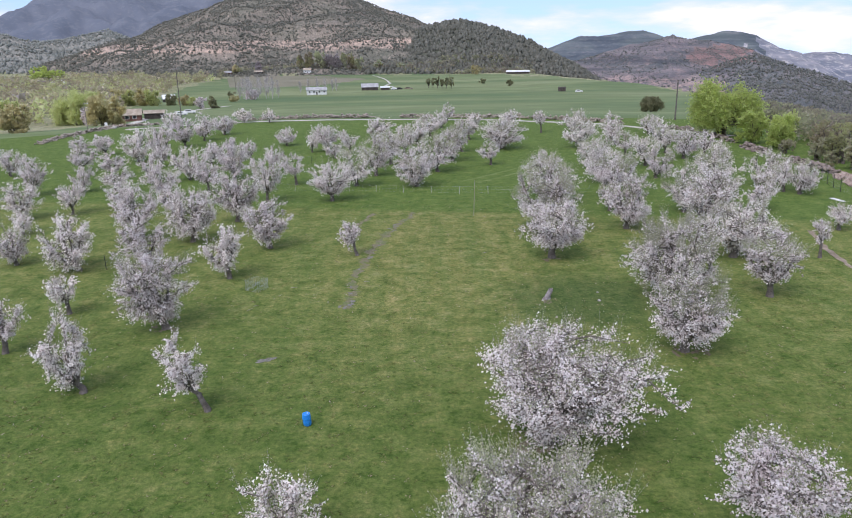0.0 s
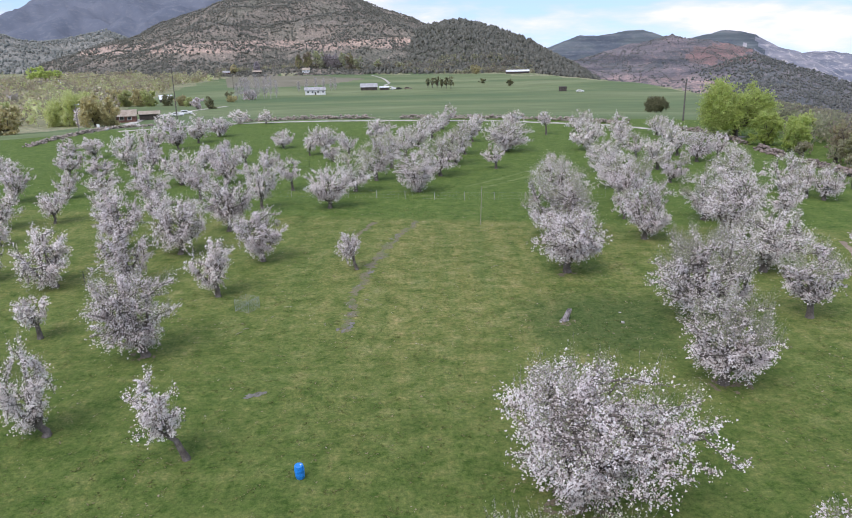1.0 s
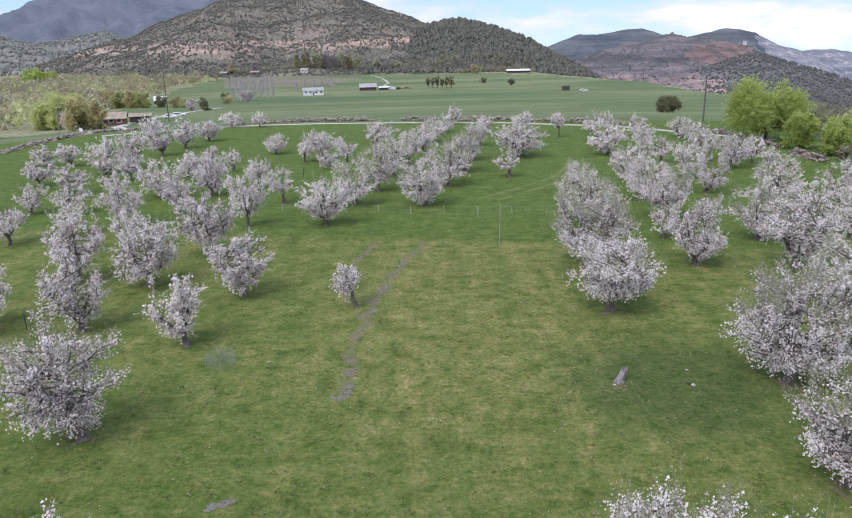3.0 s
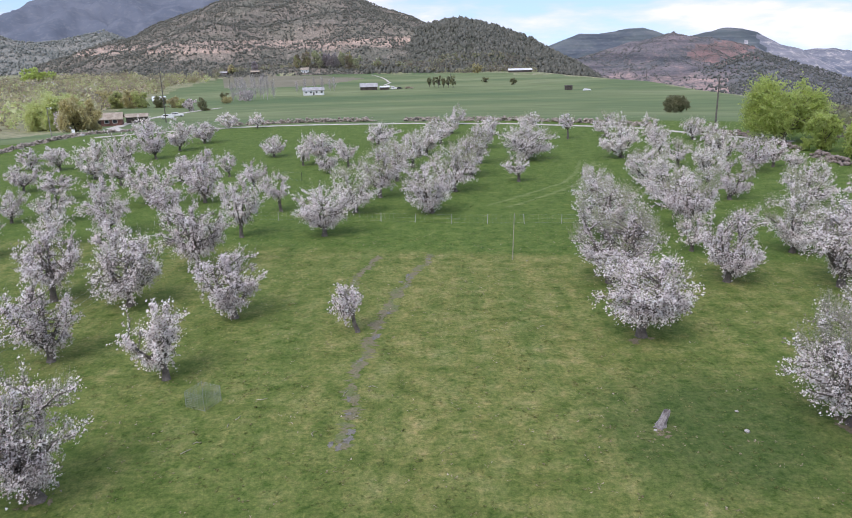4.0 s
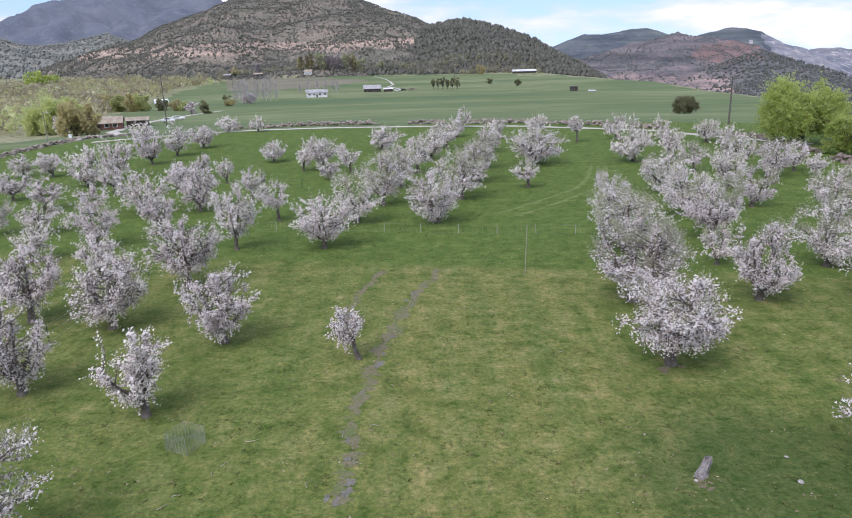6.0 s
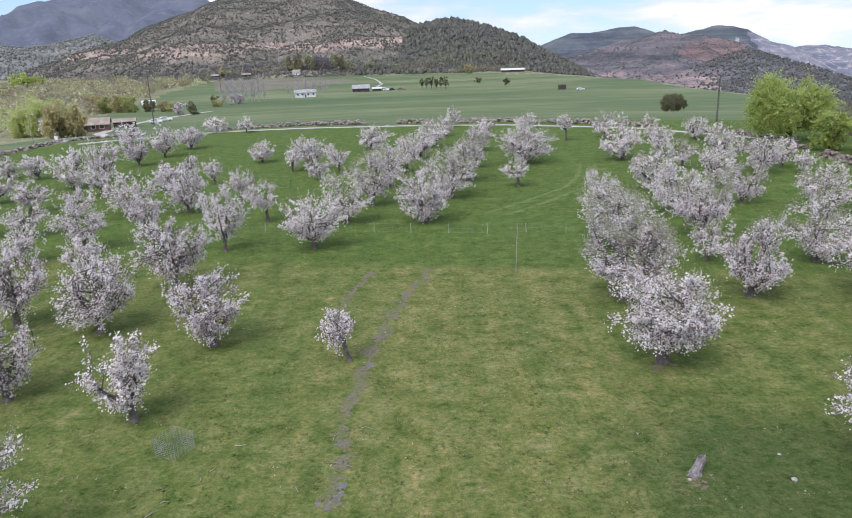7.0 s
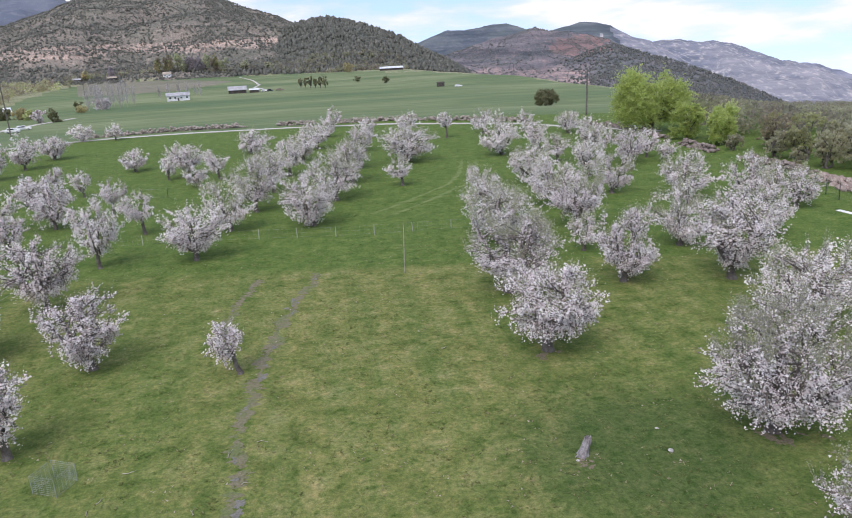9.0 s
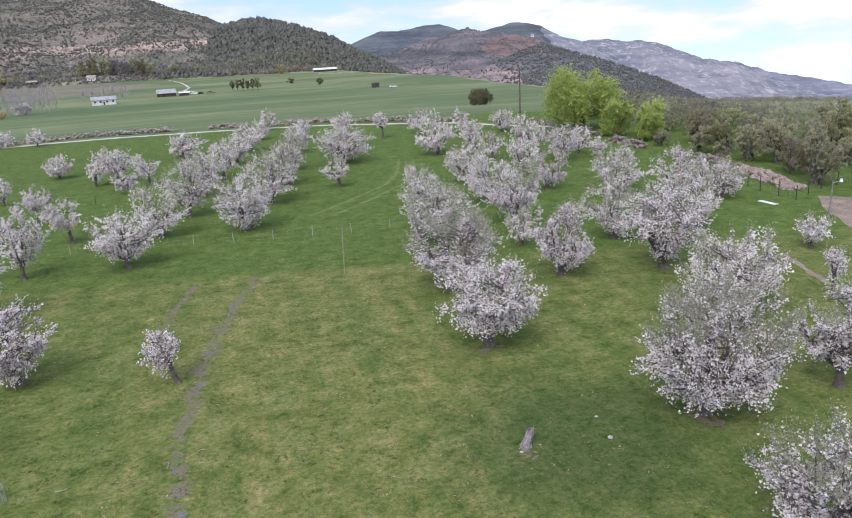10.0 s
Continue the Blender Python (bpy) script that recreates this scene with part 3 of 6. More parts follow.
def fruit_frame(rng, R, lean, cz, hz):
    """Limbs and branches of a vase-shaped head whose outline swells and falls back."""
    mid, half = np.array((lean, 0.0, cz)), np.array((R, R, hz))
    waves = [(rng.normal(size=3) * 2.6, rng.uniform(0, 6.28)) for _ in range(4)]

    def reach(d):
        return 1.0 + (0.17 if R > 4.0 else 0.10) * sum(math.sin(float(d @ k) + p) for k, p in waves)

    low = cz - hz
    fork = np.array((lean * 0.30, 0.0, float(np.clip(low * 0.95 + 0.15, 0.45, 0.55 * cz))))
    limbs, turn = [], rng.uniform(0, 6.28)
    n = 4 + int(R > 1.4) + int(R > 2.0) + int(R > 2.7) + int(R > 3.4) + int(R > 4.0)
    for i in range(n + 1 + int(R > 2.2)):
        a = turn + i * 6.283 / n + rng.normal() * 0.25
        if i < n:
            f, z = R * rng.uniform(0.45, 0.74), cz + hz * rng.uniform(-0.40, 0.50)
        else:
            f, z = R * rng.uniform(0.05, 0.40), cz + hz * rng.uniform(0.45, 0.80)
        tip = np.array((lean + f * math.cos(a), f * math.sin(a), z))
        bend = fork + (tip - fork) * (0.62, 0.62, 0.30) + rng.normal(size=3) * 0.06 * R
        u = np.linspace(0, 1, 6)[:, None]
        limbs.append((1 - u) ** 2 * fork + 2 * u * (1 - u) * bend + u * u * tip)
    branches = []
    for limb in limbs:
        for k in range(int(5 + 2.4 * R)):
            q = rng.uniform(0.35, 1.0) * 5
            st = limb[int(q)] + (limb[min(5, int(q) + 1)] - limb[int(q)]) * (q - int(q))
            d = (st - mid) / half * 1.15 + rng.normal(size=3) * 0.55
            d[2] += 0.04
            d /= np.linalg.norm(d) + 1e-9
            pear = np.array((1, 1, 0)) * min(1.0, 0.58 + 0.52 * (d[2] + 1)) + (0, 0, 1)
            end = mid + d * half * pear * reach(d) * rng.uniform(0.80, 1.03)
            run = end - st
            ln = float(np.linalg.norm(run))
            most = 0.45 + 0.66 * R
            end = st + run * min(1.0, most / (ln + 1e-9))
            end[2] = max(end[2], 0.35)
            sag = (st + end) / 2 + rng.normal(size=3) * 0.05 * R + (0, 0, 0.07 * R if d[2] > -0.3 else 0.02 * R)
            branches.append(np.array((st, sag, end)))
    bearing = [(l[i], (l[i] + l[j]) / 2, l[j]) for l in limbs for i, j in ((2, 4), (3, 5), (4, 5))]
    return fork, limbs, np.array(branches), np.array(branches + bearing * 2), mid, half


def shoots_on(rng, k, branches, mid, half, ln, up, top=-9.0):
    """Young shoots along the branches: starts, ways and lengths."""
    br = branches[branches[:, 2, 2] > mid[2] + top * half[2]]
    if len(br) < 4:
        br = branches
    b = br[rng.randint(0, len(br), k)]
    u = rng.uniform(0.15, 1.0, k)[:, None] ** 0.8
    st = (1 - u) ** 2 * b[:, 0] + 2 * u * (1 - u) * b[:, 1] + u * u * b[:, 2]
    out = (st - mid) / half
    out[:, 2] *= 0.7
    out /= np.linalg.norm(out, axis=1, keepdims=True) + 1e-9
    way = out * 0.55 + rng.normal(size=(k, 3)) * 0.42
    way[:, 2] += np.where(st[:, 2] > mid[2] - 0.35 * half[2], up, -0.15)
    way /= np.linalg.norm(way, axis=1, keepdims=True) + 1e-9
    return st, way, ln * rng.uniform(0.35, 1.25, k)


LEAFY = {(17.6, 48.5), (11.7, 69.0), (14.5, 80.9), (1.9, 103.8), (4.5, 113.6), (6.6, 123.8), (-9.2, 93.8), (-7.0, 101.2), (-5.3, 111.4), (22.8, 83.5), (3.7, 21.1), (28.3, 75.4)}


def blossom_tree(x, y, R, lean, cz, hz, seed, label):
    rng = np.random.RandomState(seed)
    dist = math.hypot(x, y - 17)
    near = dist < 62
    tree = empty_at("blossom_tree", Matrix.Translation((x, y, ground_z(x, y))))
    trunk_r = 0.08 + 0.062 * R
    fork, limbs, branches, bearing, mid, half = fruit_frame(rng, R * (1.15 if x < -8 and dist > 45 else 1.10 if y > 85 else 1.0), lean, cz + 0.08 * hz, hz * 1.04)
    knee = np.array((lean * 0.12 + rng.normal() * 0.04 * R, rng.normal() * 0.04 * R, fork[2] * 0.5))
    paths = [((np.array((0, 0, -0.15)), np.array((0, 0, 0.10)), knee, fork + (0, 0, 0.05)), (trunk_r * 1.75, trunk_r * 1.25, trunk_r, trunk_r * 0.9))]
    for limb in limbs:
        paths.append((limb, trunk_r * np.linspace(0.62, 0.16, 6)))
    for b in branches[:: 1 if near else 3]:
        paths.append((b, trunk_r * np.array((0.18, 0.11, 0.04)) + 0.004))
    v, f = tubes(paths, 6 if near else 4)
    part_of("trunk", mesh_of("trunk", v, f, BARK, smooth=True), tree)
    # flower clusters strung along the shoots
    size = 0.064 if dist < 38 else 0.078 if near else 0.080 * min(1.8, (dist / 62) ** 0.6)
    green = float(rng.choice((0.10, 0.20, 0.30))) if x < -10 else float(rng.choice((0.25, 0.35, 0.5))) if x < 14 else float(rng.choice((0.45, 0.6, 0.8)))
    if (x, y) in LEAFY:
        green = 0.85
    count = (2150 * R * R * (0.55 + 0.5 * hz / R) + 500) * (0.080 / size) ** 1.8
    per = 8
    st, way, ln = shoots_on(rng, int(count * (1.0 - 0.45 * green) / per), bearing, mid, half, 0.30 + 0.10 * R, 0.45)
    u = np.linspace(0.0, 1.0, per)
    pts = st[:, None] + way[:, None] * (u[None, :, None] * ln[:, None, None])
    pts = (pts + rng.normal(size=pts.shape) * 0.055).reshape(-1, 3)
    sz = size * rng.uniform(0.65, 1.4, len(pts))
    v, f = petals(pts, sz * 1.28, rng, 1, face=TO_LIGHT)
    tagged(part_of("crown", mesh_of("crown", v, f, BLOSSOM), tree, "white and pale pink blossom clusters"), kind="stuff")
    # straight water shoots in young leaf stand up out of the head
    k = int(count * green * 0.115)
    s2, w2, l2 = shoots_on(rng, k, branches, mid, half, 0.60 + 0.16 * R, 2.2, -0.05)
    pts = s2[:, None] + w2[:, None] * (u[None, 2::2, None] * l2[:, None, None])
    pts = (pts + rng.normal(size=pts.shape) * 0.04).reshape(-1, 3)
    v, f = petals(pts, size * 0.95 * rng.uniform(0.6, 1.3, len(pts)), rng, 1, face=TO_LIGHT)
    tagged(part_of("young_leaves", mesh_of("young_leaves", v, f, SPROUT), tree, "sparse grey-green sprouting leaves"), kind="stuff")
    every = 3 if near else 10
    a, b = np.concatenate([st[::every], s2[::every]]), np.concatenate([(st + way * ln[:, None])[::every], (s2 + w2 * l2[:, None])[::every]])
    v, f = sticks(a, b, 0.007 if near else 0.011, 0.003)
    tagged(part_of("twigwork", mesh_of("twigwork", v, f, TWIG), tree), kind="stuff")
    tagged(tree, label, "fruit tree", "orchard trees")
    return tree


ORCHARD = {  # x, y, crown radius, crown lean x, crown middle z, crown half height
    "far_left": (
        (-45.3, 77.3, 2.0, 0.2, 2.3, 1.7), (-51.3, 91.3, 2.1, 0.3, 2.7, 2.0), (-45.6, 93.0, 1.6, 0.3, 2.1, 1.5),
        (-46.5, 104.3, 1.9, 0.4, 2.2, 1.6), (-62.7, 106.5, 2.1, 0.6, 2.2, 1.6), (-53.6, 110.4, 2.0, 0.3, 2.0, 1.4),
        (-48.1, 118.9, 2.5, 0.0, 2.8, 2.6), (-46.1, 123.5, 2.5, 0.3, 3.2, 2.6), (-57.3, 127.5, 2.0, -0.2, 1.8, 1.4),
        (-61.9, 128.3, 1.7, -0.3, 1.8, 1.5), (-45.8, 136.5, 2.4, -0.6, 3.0, 2.5), (-44.9, 145.7, 2.6, 0.2, 3.2, 2.6),
        (-56.1, 158.2, 2.3, 0.4, 2.9, 1.9), (-45.5, 181.2, 2.3, -0.0, 1.8, 1.5),
    ),
    "outer_left": (
        (-36.2, 59.8, 1.6, -0.2, 1.8, 1.6), (-41.5, 70.7, 1.3, 0.0, 1.4, 1.0), (-40.6, 79.6, 1.6, 0.0, 2.1, 1.4),
        (-36.5, 82.6, 1.8, 0.3, 1.9, 1.2), (-32.5, 86.6, 2.1, 0.0, 2.6, 1.8), (-41.1, 92.9, 1.8, 0.2, 2.0, 1.2),
        (-39.5, 100.6, 1.6, 0.4, 2.0, 1.4), (-33.7, 100.7, 2.6, 0.3, 2.5, 2.0), (-42.2, 113.2, 1.6, 0.2, 2.1, 1.4),
        (-34.7, 115.0, 2.0, 0.1, 2.1, 1.5), (-33.7, 123.7, 1.2, -0.1, 2.0, 1.2), (-43.5, 155.6, 2.5, 0.3, 2.2, 1.8),
        (-38.6, 179.5, 1.8, -0.0, 2.0, 1.3),
    ),
    "left": (
        (-19.0, 35.2, 1.5, -0.9, 2.4, 2.3), (-26.4, 40.7, 1.3, 0.1, 2.1, 1.1), (-17.6, 44.3, 2.7, -0.7, 3.0, 2.6),
        (-25.6, 47.4, 1.2, -0.2, 1.8, 1.1), (-29.8, 57.9, 2.2, -0.7, 2.3, 2.0), (-23.7, 57.6, 2.0, -0.2, 2.6, 2.0), (-22.7, 66.6, 2.5, 0.2, 2.9, 2.1),
        (-28.7, 68.0, 2.3, 0.4, 3.0, 1.8), (-20.4, 74.7, 2.5, 0.0, 3.3, 2.2), (-28.3, 78.0, 1.7, -0.1, 2.1, 1.3),
        (-19.2, 84.7, 1.9, 0.1, 3.6, 2.7), (-28.1, 90.6, 1.7, -0.0, 2.6, 1.3), (-27.4, 101.0, 2.3, 0.0, 2.7, 2.1),
        (-22.8, 105.6, 1.4, 0.4, 2.6, 1.4), (-29.0, 118.0, 1.1, -0.1, 1.9, 1.4), (-19.9, 126.0, 1.2, 0.0, 2.1, 1.3),
        (-26.2, 135.7, 2.0, -0.1, 1.8, 1.3),
    ),
    "inner_left": (
        (-5.4, 21.4, 1.7, 0.1, 1.9, 1.3), (-11.5, 32.9, 1.12, -1.25, 2.5, 1.7), (-16.1, 54.9, 1.75, -0.45, 2.7, 1.8),
        (-6.2, 60.9, 1.0, -0.8, 2.0, 1.05), (-14.6, 63.8, 2.1, -0.2, 2.7, 2.0), (-11.3, 84.4, 2.6, -0.0, 2.8, 2.2),
        (-9.2, 93.8, 2.4, -0.1, 2.8, 2.2), (-17.5, 95.4, 1.7, -0.4, 2.8, 1.2), (-7.0, 101.2, 2.6, 0.2, 3.2, 2.2),
        (-5.3, 111.4, 2.5, -0.1, 3.1, 2.0), (-14.9, 118.6, 1.4, -0.4, 1.7, 1.3), (-12.8, 123.4, 1.6, -0.4, 2.6, 1.5),
        (-17.3, 127.9, 2.6, -0.4, 2.8, 1.9), (-9.9, 146.6, 2.8, 0.8, 1.9, 1.5),
    ),
    "centre": (
        (3.7, 21.1, 3.8, -0.4, 2.0, 1.4), (5.6, 29.5, 4.2, 0.5, 3.0, 2.0), (-1.1, 92.8, 2.8, -0.3, 2.8, 2.5),
        (1.9, 103.8, 3.0, -0.4, 2.9, 2.2), (4.5, 113.6, 2.7, -0.4, 2.9, 2.2), (-3.4, 121.9, 2.5, 0.1, 2.9, 1.9),
        (6.6, 123.8, 2.2, -0.7, 2.9, 2.1), (-1.3, 134.4, 2.5, 0.1, 2.6, 1.8), (8.9, 139.5, 1.9, -0.6, 2.6, 1.9),
        (1.4, 146.3, 2.5, 0.0, 2.5, 1.6), (4.0, 160.9, 2.1, -0.4, 2.1, 1.4), (5.8, 176.5, 1.7, 0.1, 2.2, 1.5),
    ),
    "inner_right": (
        (12.7, 21.2, 2.3, -0.2, 2.6, 1.9), (15.5, 39.2, 2.7, 0.3, 2.7, 2.1), (17.6, 48.5, 3.5, 0.1, 3.2, 2.65),
        (11.0, 59.1, 3.2, 0.5, 2.9, 1.9), (11.7, 69.0, 3.7, 0.6, 3.0, 2.0), (14.5, 80.9, 3.5, -0.0, 3.1, 2.0),
        (16.9, 96.2, 1.6, 0.1, 2.8, 1.3), (10.3, 109.1, 1.6, -0.4, 2.1, 0.9), (13.6, 126.5, 3.9, 0.6, 2.7, 2.2),
        (11.4, 155.9, 1.6, -0.2, 2.3, 1.5), (18.7, 159.1, 2.3, 0.2, 2.0, 1.5),
    ),
    "right": (
        (25.0, 48.4, 2.2, -0.2, 2.8, 2.0), (26.5, 58.3, 3.2, 0.2, 2.7, 2.0), (27.5, 66.9, 3.3, 0.0, 3.2, 2.7),
        (20.1, 68.6, 2.4, 0.3, 3.0, 2.6), (28.3, 75.4, 2.6, 0.2, 2.6, 2.2), (20.4, 76.5, 1.2, 0.0, 1.6, 1.3),
        (22.8, 83.5, 3.0, -0.3, 3.1, 2.0), (24.2, 92.8, 2.8, -0.5, 2.8, 1.9), (25.5, 104.5, 2.6, -0.3, 2.5, 1.9),
        (28.1, 126.3, 3.1, -0.6, 3.0, 2.5), (24.4, 148.4, 1.4, -0.3, 3.2, 1.3),
    ),
    "outer_right": (
        (33.6, 57.6, 0.7, -0.2, 2.5, 1.0), (36.6, 75.3, 1.7, -0.1, 2.2, 1.6), (37.2, 90.7, 3.0, 0.5, 2.5, 1.7),
        (31.6, 95.6, 1.9, 0.3, 2.5, 2.2), (33.2, 105.7, 2.2, -0.2, 2.6, 1.9), (33.4, 117.0, 1.8, -0.2, 2.3, 1.6),
        (34.8, 128.7, 2.2, -0.7, 2.4, 1.8), (39.1, 148.1, 1.5, -0.1, 2.2, 1.4), (31.9, 151.2, 2.0, -0.4, 2.6, 1.6),
    ),
    "far_right": (
        (40.3, 66.6, 1.5, 0.3, 1.5, 0.9), (45.1, 83.5, 2.1, 0.4, 2.0, 1.5), (43.9, 85.0, 1.4, -0.5, 2.3, 1.5),
        (43.3, 88.9, 2.3, 0.1, 2.2, 1.9), (46.4, 110.8, 1.4, -0.2, 1.6, 1.1), (41.1, 111.7, 2.5, 0.2, 2.5, 2.0),
        (45.6, 115.0, 1.6, 0.1, 2.3, 1.6), (40.3, 118.0, 2.1, -0.3, 2.7, 2.0), (42.2, 127.3, 2.2, -0.2, 2.4, 1.8),
        (45.4, 143.8, 2.3, -0.2, 2.0, 1.4),
    ),
}

seed = 100
for row in ORCHARD.values():
    for x, y, R, lean, cz, hz in row:
        seed += 1
        if R > 2.4:
            words = "broad old fruit tree in full white-pink blossom on pasture"
        elif R > 1.4:
            words = "rounded fruit tree in pale pink blossom on green pasture"
        else:
            words = "small young fruit tree in white blossom on pasture"
        blossom_tree(x, y, R, lean, cz, hz, seed, words)


# ---- other trees and bushes ----
def leafy_tree(name, x, y, height, R, mat, label, seed, stems=1, low=0.15, dense=1.0, clump=0.3, category="tree", group="", dome=0, droop=False):
    """A tree with a rounded, uneven head of small leaf clumps."""
    rng = np.random.RandomState(seed)
    tree = empty_at(name, Matrix.Translation((x, y, ground_z(x, y))))
    cz, hz = height * (0.5 + low / 2), height * (0.5 - low / 2)
    lobes = []
    for i in range(16):
        a, f = rng.uniform(0, 6.28), R * math.sqrt(rng.uniform(0.0, 0.55))
        r = R * rng.uniform(0.24, 0.42)
        sq = float(np.clip(hz / R * rng.uniform(1.0, 1.6), 0.8, 2.0))
        top = hz * math.sqrt(max(0.05, 1 - (f / R) ** 2))
        zc = cz + ((i % 4) / 1.5 - 1.0 + rng.uniform(-0.2, 0.2)) * max(0.15 * hz, top - r * sq * 0.55)
        lobes.append((f * math.cos(a), f * math.sin(a), zc, r, sq))
    if dome:  # many upright plumes under one or two domes
        lobes = []
        for i in range(dome):
            a, f = rng.uniform(0, 6.28), R * math.sqrt(rng.uniform(0.0, 0.72))
            top = height * (0.62 + 0.38 * math.sqrt(1 - (f / R) ** 2)) * (1 - 0.12 * (math.cos(a) > 0.5))
            r = R * rng.uniform(0.15, 0.24)
            sq = rng.uniform(1.3, 2.0)
            shift = 0.0
            if dome > 40:  # two heads that meet
                shift = -0.30 * R if i % 5 < 3 else 0.50 * R
                f *= 0.68 if shift < 0 else 0.50
                top *= 1.0 if shift < 0 else 0.92
            lobes.append((shift + f * math.cos(a), f * math.sin(a), max(height * low + r * sq, rng.uniform(0.22 if droop else 0.45, 1.0) * top - r * sq), r, sq))
    v, f = tree_mesh(rng, R, 0.0, cz, hz, 0.05 + 0.022 * height, lobes, False, stems)
    part_of("trunk", mesh_of("trunk", v, f, BARK, smooth=True), tree)
    n = int(dense * 900 * (R * hz) / (clump / 0.3) ** 2 / 6 + 150)
    pts, *_ = crown_points(rng, n, lobes, 0.26 * R if droop else 0.18 * R, -0.45 if droop else 0.25)
    v, f = petals(pts, clump * rng.uniform(0.7, 1.5, len(pts)), rng, 3)
    part_of("crown", mesh_of("crown", v, f, mat), tree)
    return tagged(tree, label, category, group)


VALLEYWOOD = island_mat("valley_wood", [(0.0, (0.46, 0.435, 0.29)), (0.5, (0.58, 0.55, 0.37)), (0.8, (0.62, 0.60, 0.38)), (1.0, (0.72, 0.65, 0.58))], 0.74, broad=0.045)
EDGEWOOD = island_mat("edge_wood", [(0.0, (0.44, 0.43, 0.28)), (0.5, (0.54, 0.53, 0.35)), (1.0, (0.66, 0.62, 0.48))], 0.72)
leafy_tree("willow_tree", 58.0, 138.0, 11.2, 6.3, SPRING, "large willow in fresh yellow-green leaf behind a rubble bank", 501, 5, 0.20, 3.4, 0.17, dome=56, droop=True)
leafy_tree("willow_tree", 58.6, 127.0, 6.2, 2.5, SPRING, "young yellow-green willow beside the large one", 502, 1, 0.10, 3.0, 0.16, dome=18, droop=True)
leafy_tree("willow_tree", 60.4, 120.5, 7.0, 2.8, SPRING, "young yellow-green willow by the rubble bank", 503, 1, 0.10, 3.0, 0.16, dome=20, droop=True)
leafy_tree("willow_tree", 63.0, 124.0, 5.4, 2.3, WILLOW, "young green willow behind the rubble bank", 504, 1, 0.12, 1.6, 0.26)
leafy_tree("willow_tree", -119.5, 250.0, 12.2, 8.0, WILLOW, "spreading green willow beyond the orchard wall", 505, 3, 0.02, 2.6, 0.26, dome=34, droop=True)
leafy_tree("willow_tree", -121.0, 266.0, 11.6, 5.0, WILLOW, "green willow near the farmhouse", 506, 2, 0.04, 2.6, 0.26, dome=26, droop=True)
leafy_tree("willow_tree", -98.4, 220.0, 9.8, 4.4, OLIVE, "budding golden-brown willow by the lane", 507, 3, 0.02, 2.4, 0.22, dome=26, droop=True)
leafy_tree("willow_tree", -95.2, 222.5, 8.8, 3.1, OLIVE, "golden-brown budding willow by the lane", 508, 2, 0.02, 2.4, 0.22, dome=20, droop=True)
leafy_tree("flowering_tree", -109.5, 236.0, 5.6, 3.0, BLOSSOM, "pale flowering tree beside the willows", 509, 1, 0.1, 2.2, 0.26)
leafy_tree("willow_bush", -100.0, 176.0, 6.0, 4.2, OLIVE, "yellow budding willow thicket by the wall", 510, 4, 0.0, 2.0, 0.32, "bush")
leafy_tree("willow_bush", -110.0, 190.0, 7.5, 4.8, WILLOW, "yellow-green willow thicket near the lane", 511, 4, 0.0, 2.0, 0.34, "bush")
leafy_tree("flowering_bush", -108.7, 351.7, 5.4, 2.9, BLOSSOM, "white flowering bush at the field corner", 512, 3, 0.0, 1.4, 0.45, "bush")
leafy_tree("field_bush", -101.5, 349.0, 5.2, 2.7, BUSHGREEN, "green bush at the field corner", 513, 3, 0.0, 1.4, 0.45, "bush")
leafy_tree("flowering_bush", -112.0, 474.0, 6.6, 4.6, BLOSSOM, "pale flowering bush below the white house", 514, 3, 0.0, 1.6, 0.5, "bush")
leafy_tree("field_bush", -118.0, 446.0, 5.8, 2.4, BUSHGREEN, "green conical bush in the field hedge", 518, 2, 0.0, 1.6, 0.45, "bush")
leafy_tree("field_bush", -113.5, 436.0, 3.6, 3.0, OLIVE, "low yellow-green bush in the field hedge", 519, 2, 0.0, 1.6, 0.45, "bush")
leafy_tree("field_bush", 77.9, 245.0, 5.7, 4.0, BUSHGREEN, "round dark bush alone in the hay field", 515, 2, 0.04, 4.2, 0.2, "bush", dome=30)
leafy_tree("field_bush", 74.0, 621.1, 5.4, 3.0, BUSHGREEN, "dark green bush in the far field", 516, 2, 0.0, 1.2, 0.6, "bush")
leafy_tree("field_bush", 54.7, 662.7, 4.4, 3.3, BUSHGREEN, "low dark bush in the far field", 517, 2, 0.0, 1.2, 0.6, "bush")
for i, (x, y, h, r, mat) in enumerate(((-178, 420, 9.0, 5.5, OLIVE), (-169, 415, 8.5, 5.0, WILLOW), (-160, 412, 9.5, 5.5, OLIVE), (-152, 408, 8.5, 5.0, WILLOW), (-141, 405, 6.0, 3.6, BUSHGREEN), (-187, 448, 9.0, 6.0, OLIVE), (-131, 396, 5.0, 3.4, OLIVE), (-124, 388, 4.2, 3.2, WILLOW))):
    leafy_tree("hedge_tree", x, y, h, r, mat, "rounded budding tree in the hedge by the cottage", 690 + i, 2, 0.0, 1.8, 0.42, group="cottage hedge")
for i in range(6):
    leafy_tree("field_tree", 4.5 + i * 3.7, 603 - i * 2.5, 7.2 + (i % 3) * 0.8, 2.2, BUSHGREEN, "slender green tree in a clump by the farm sheds", 520 + i, 1, 0.25, 0.8, 0.6, group="field clump")
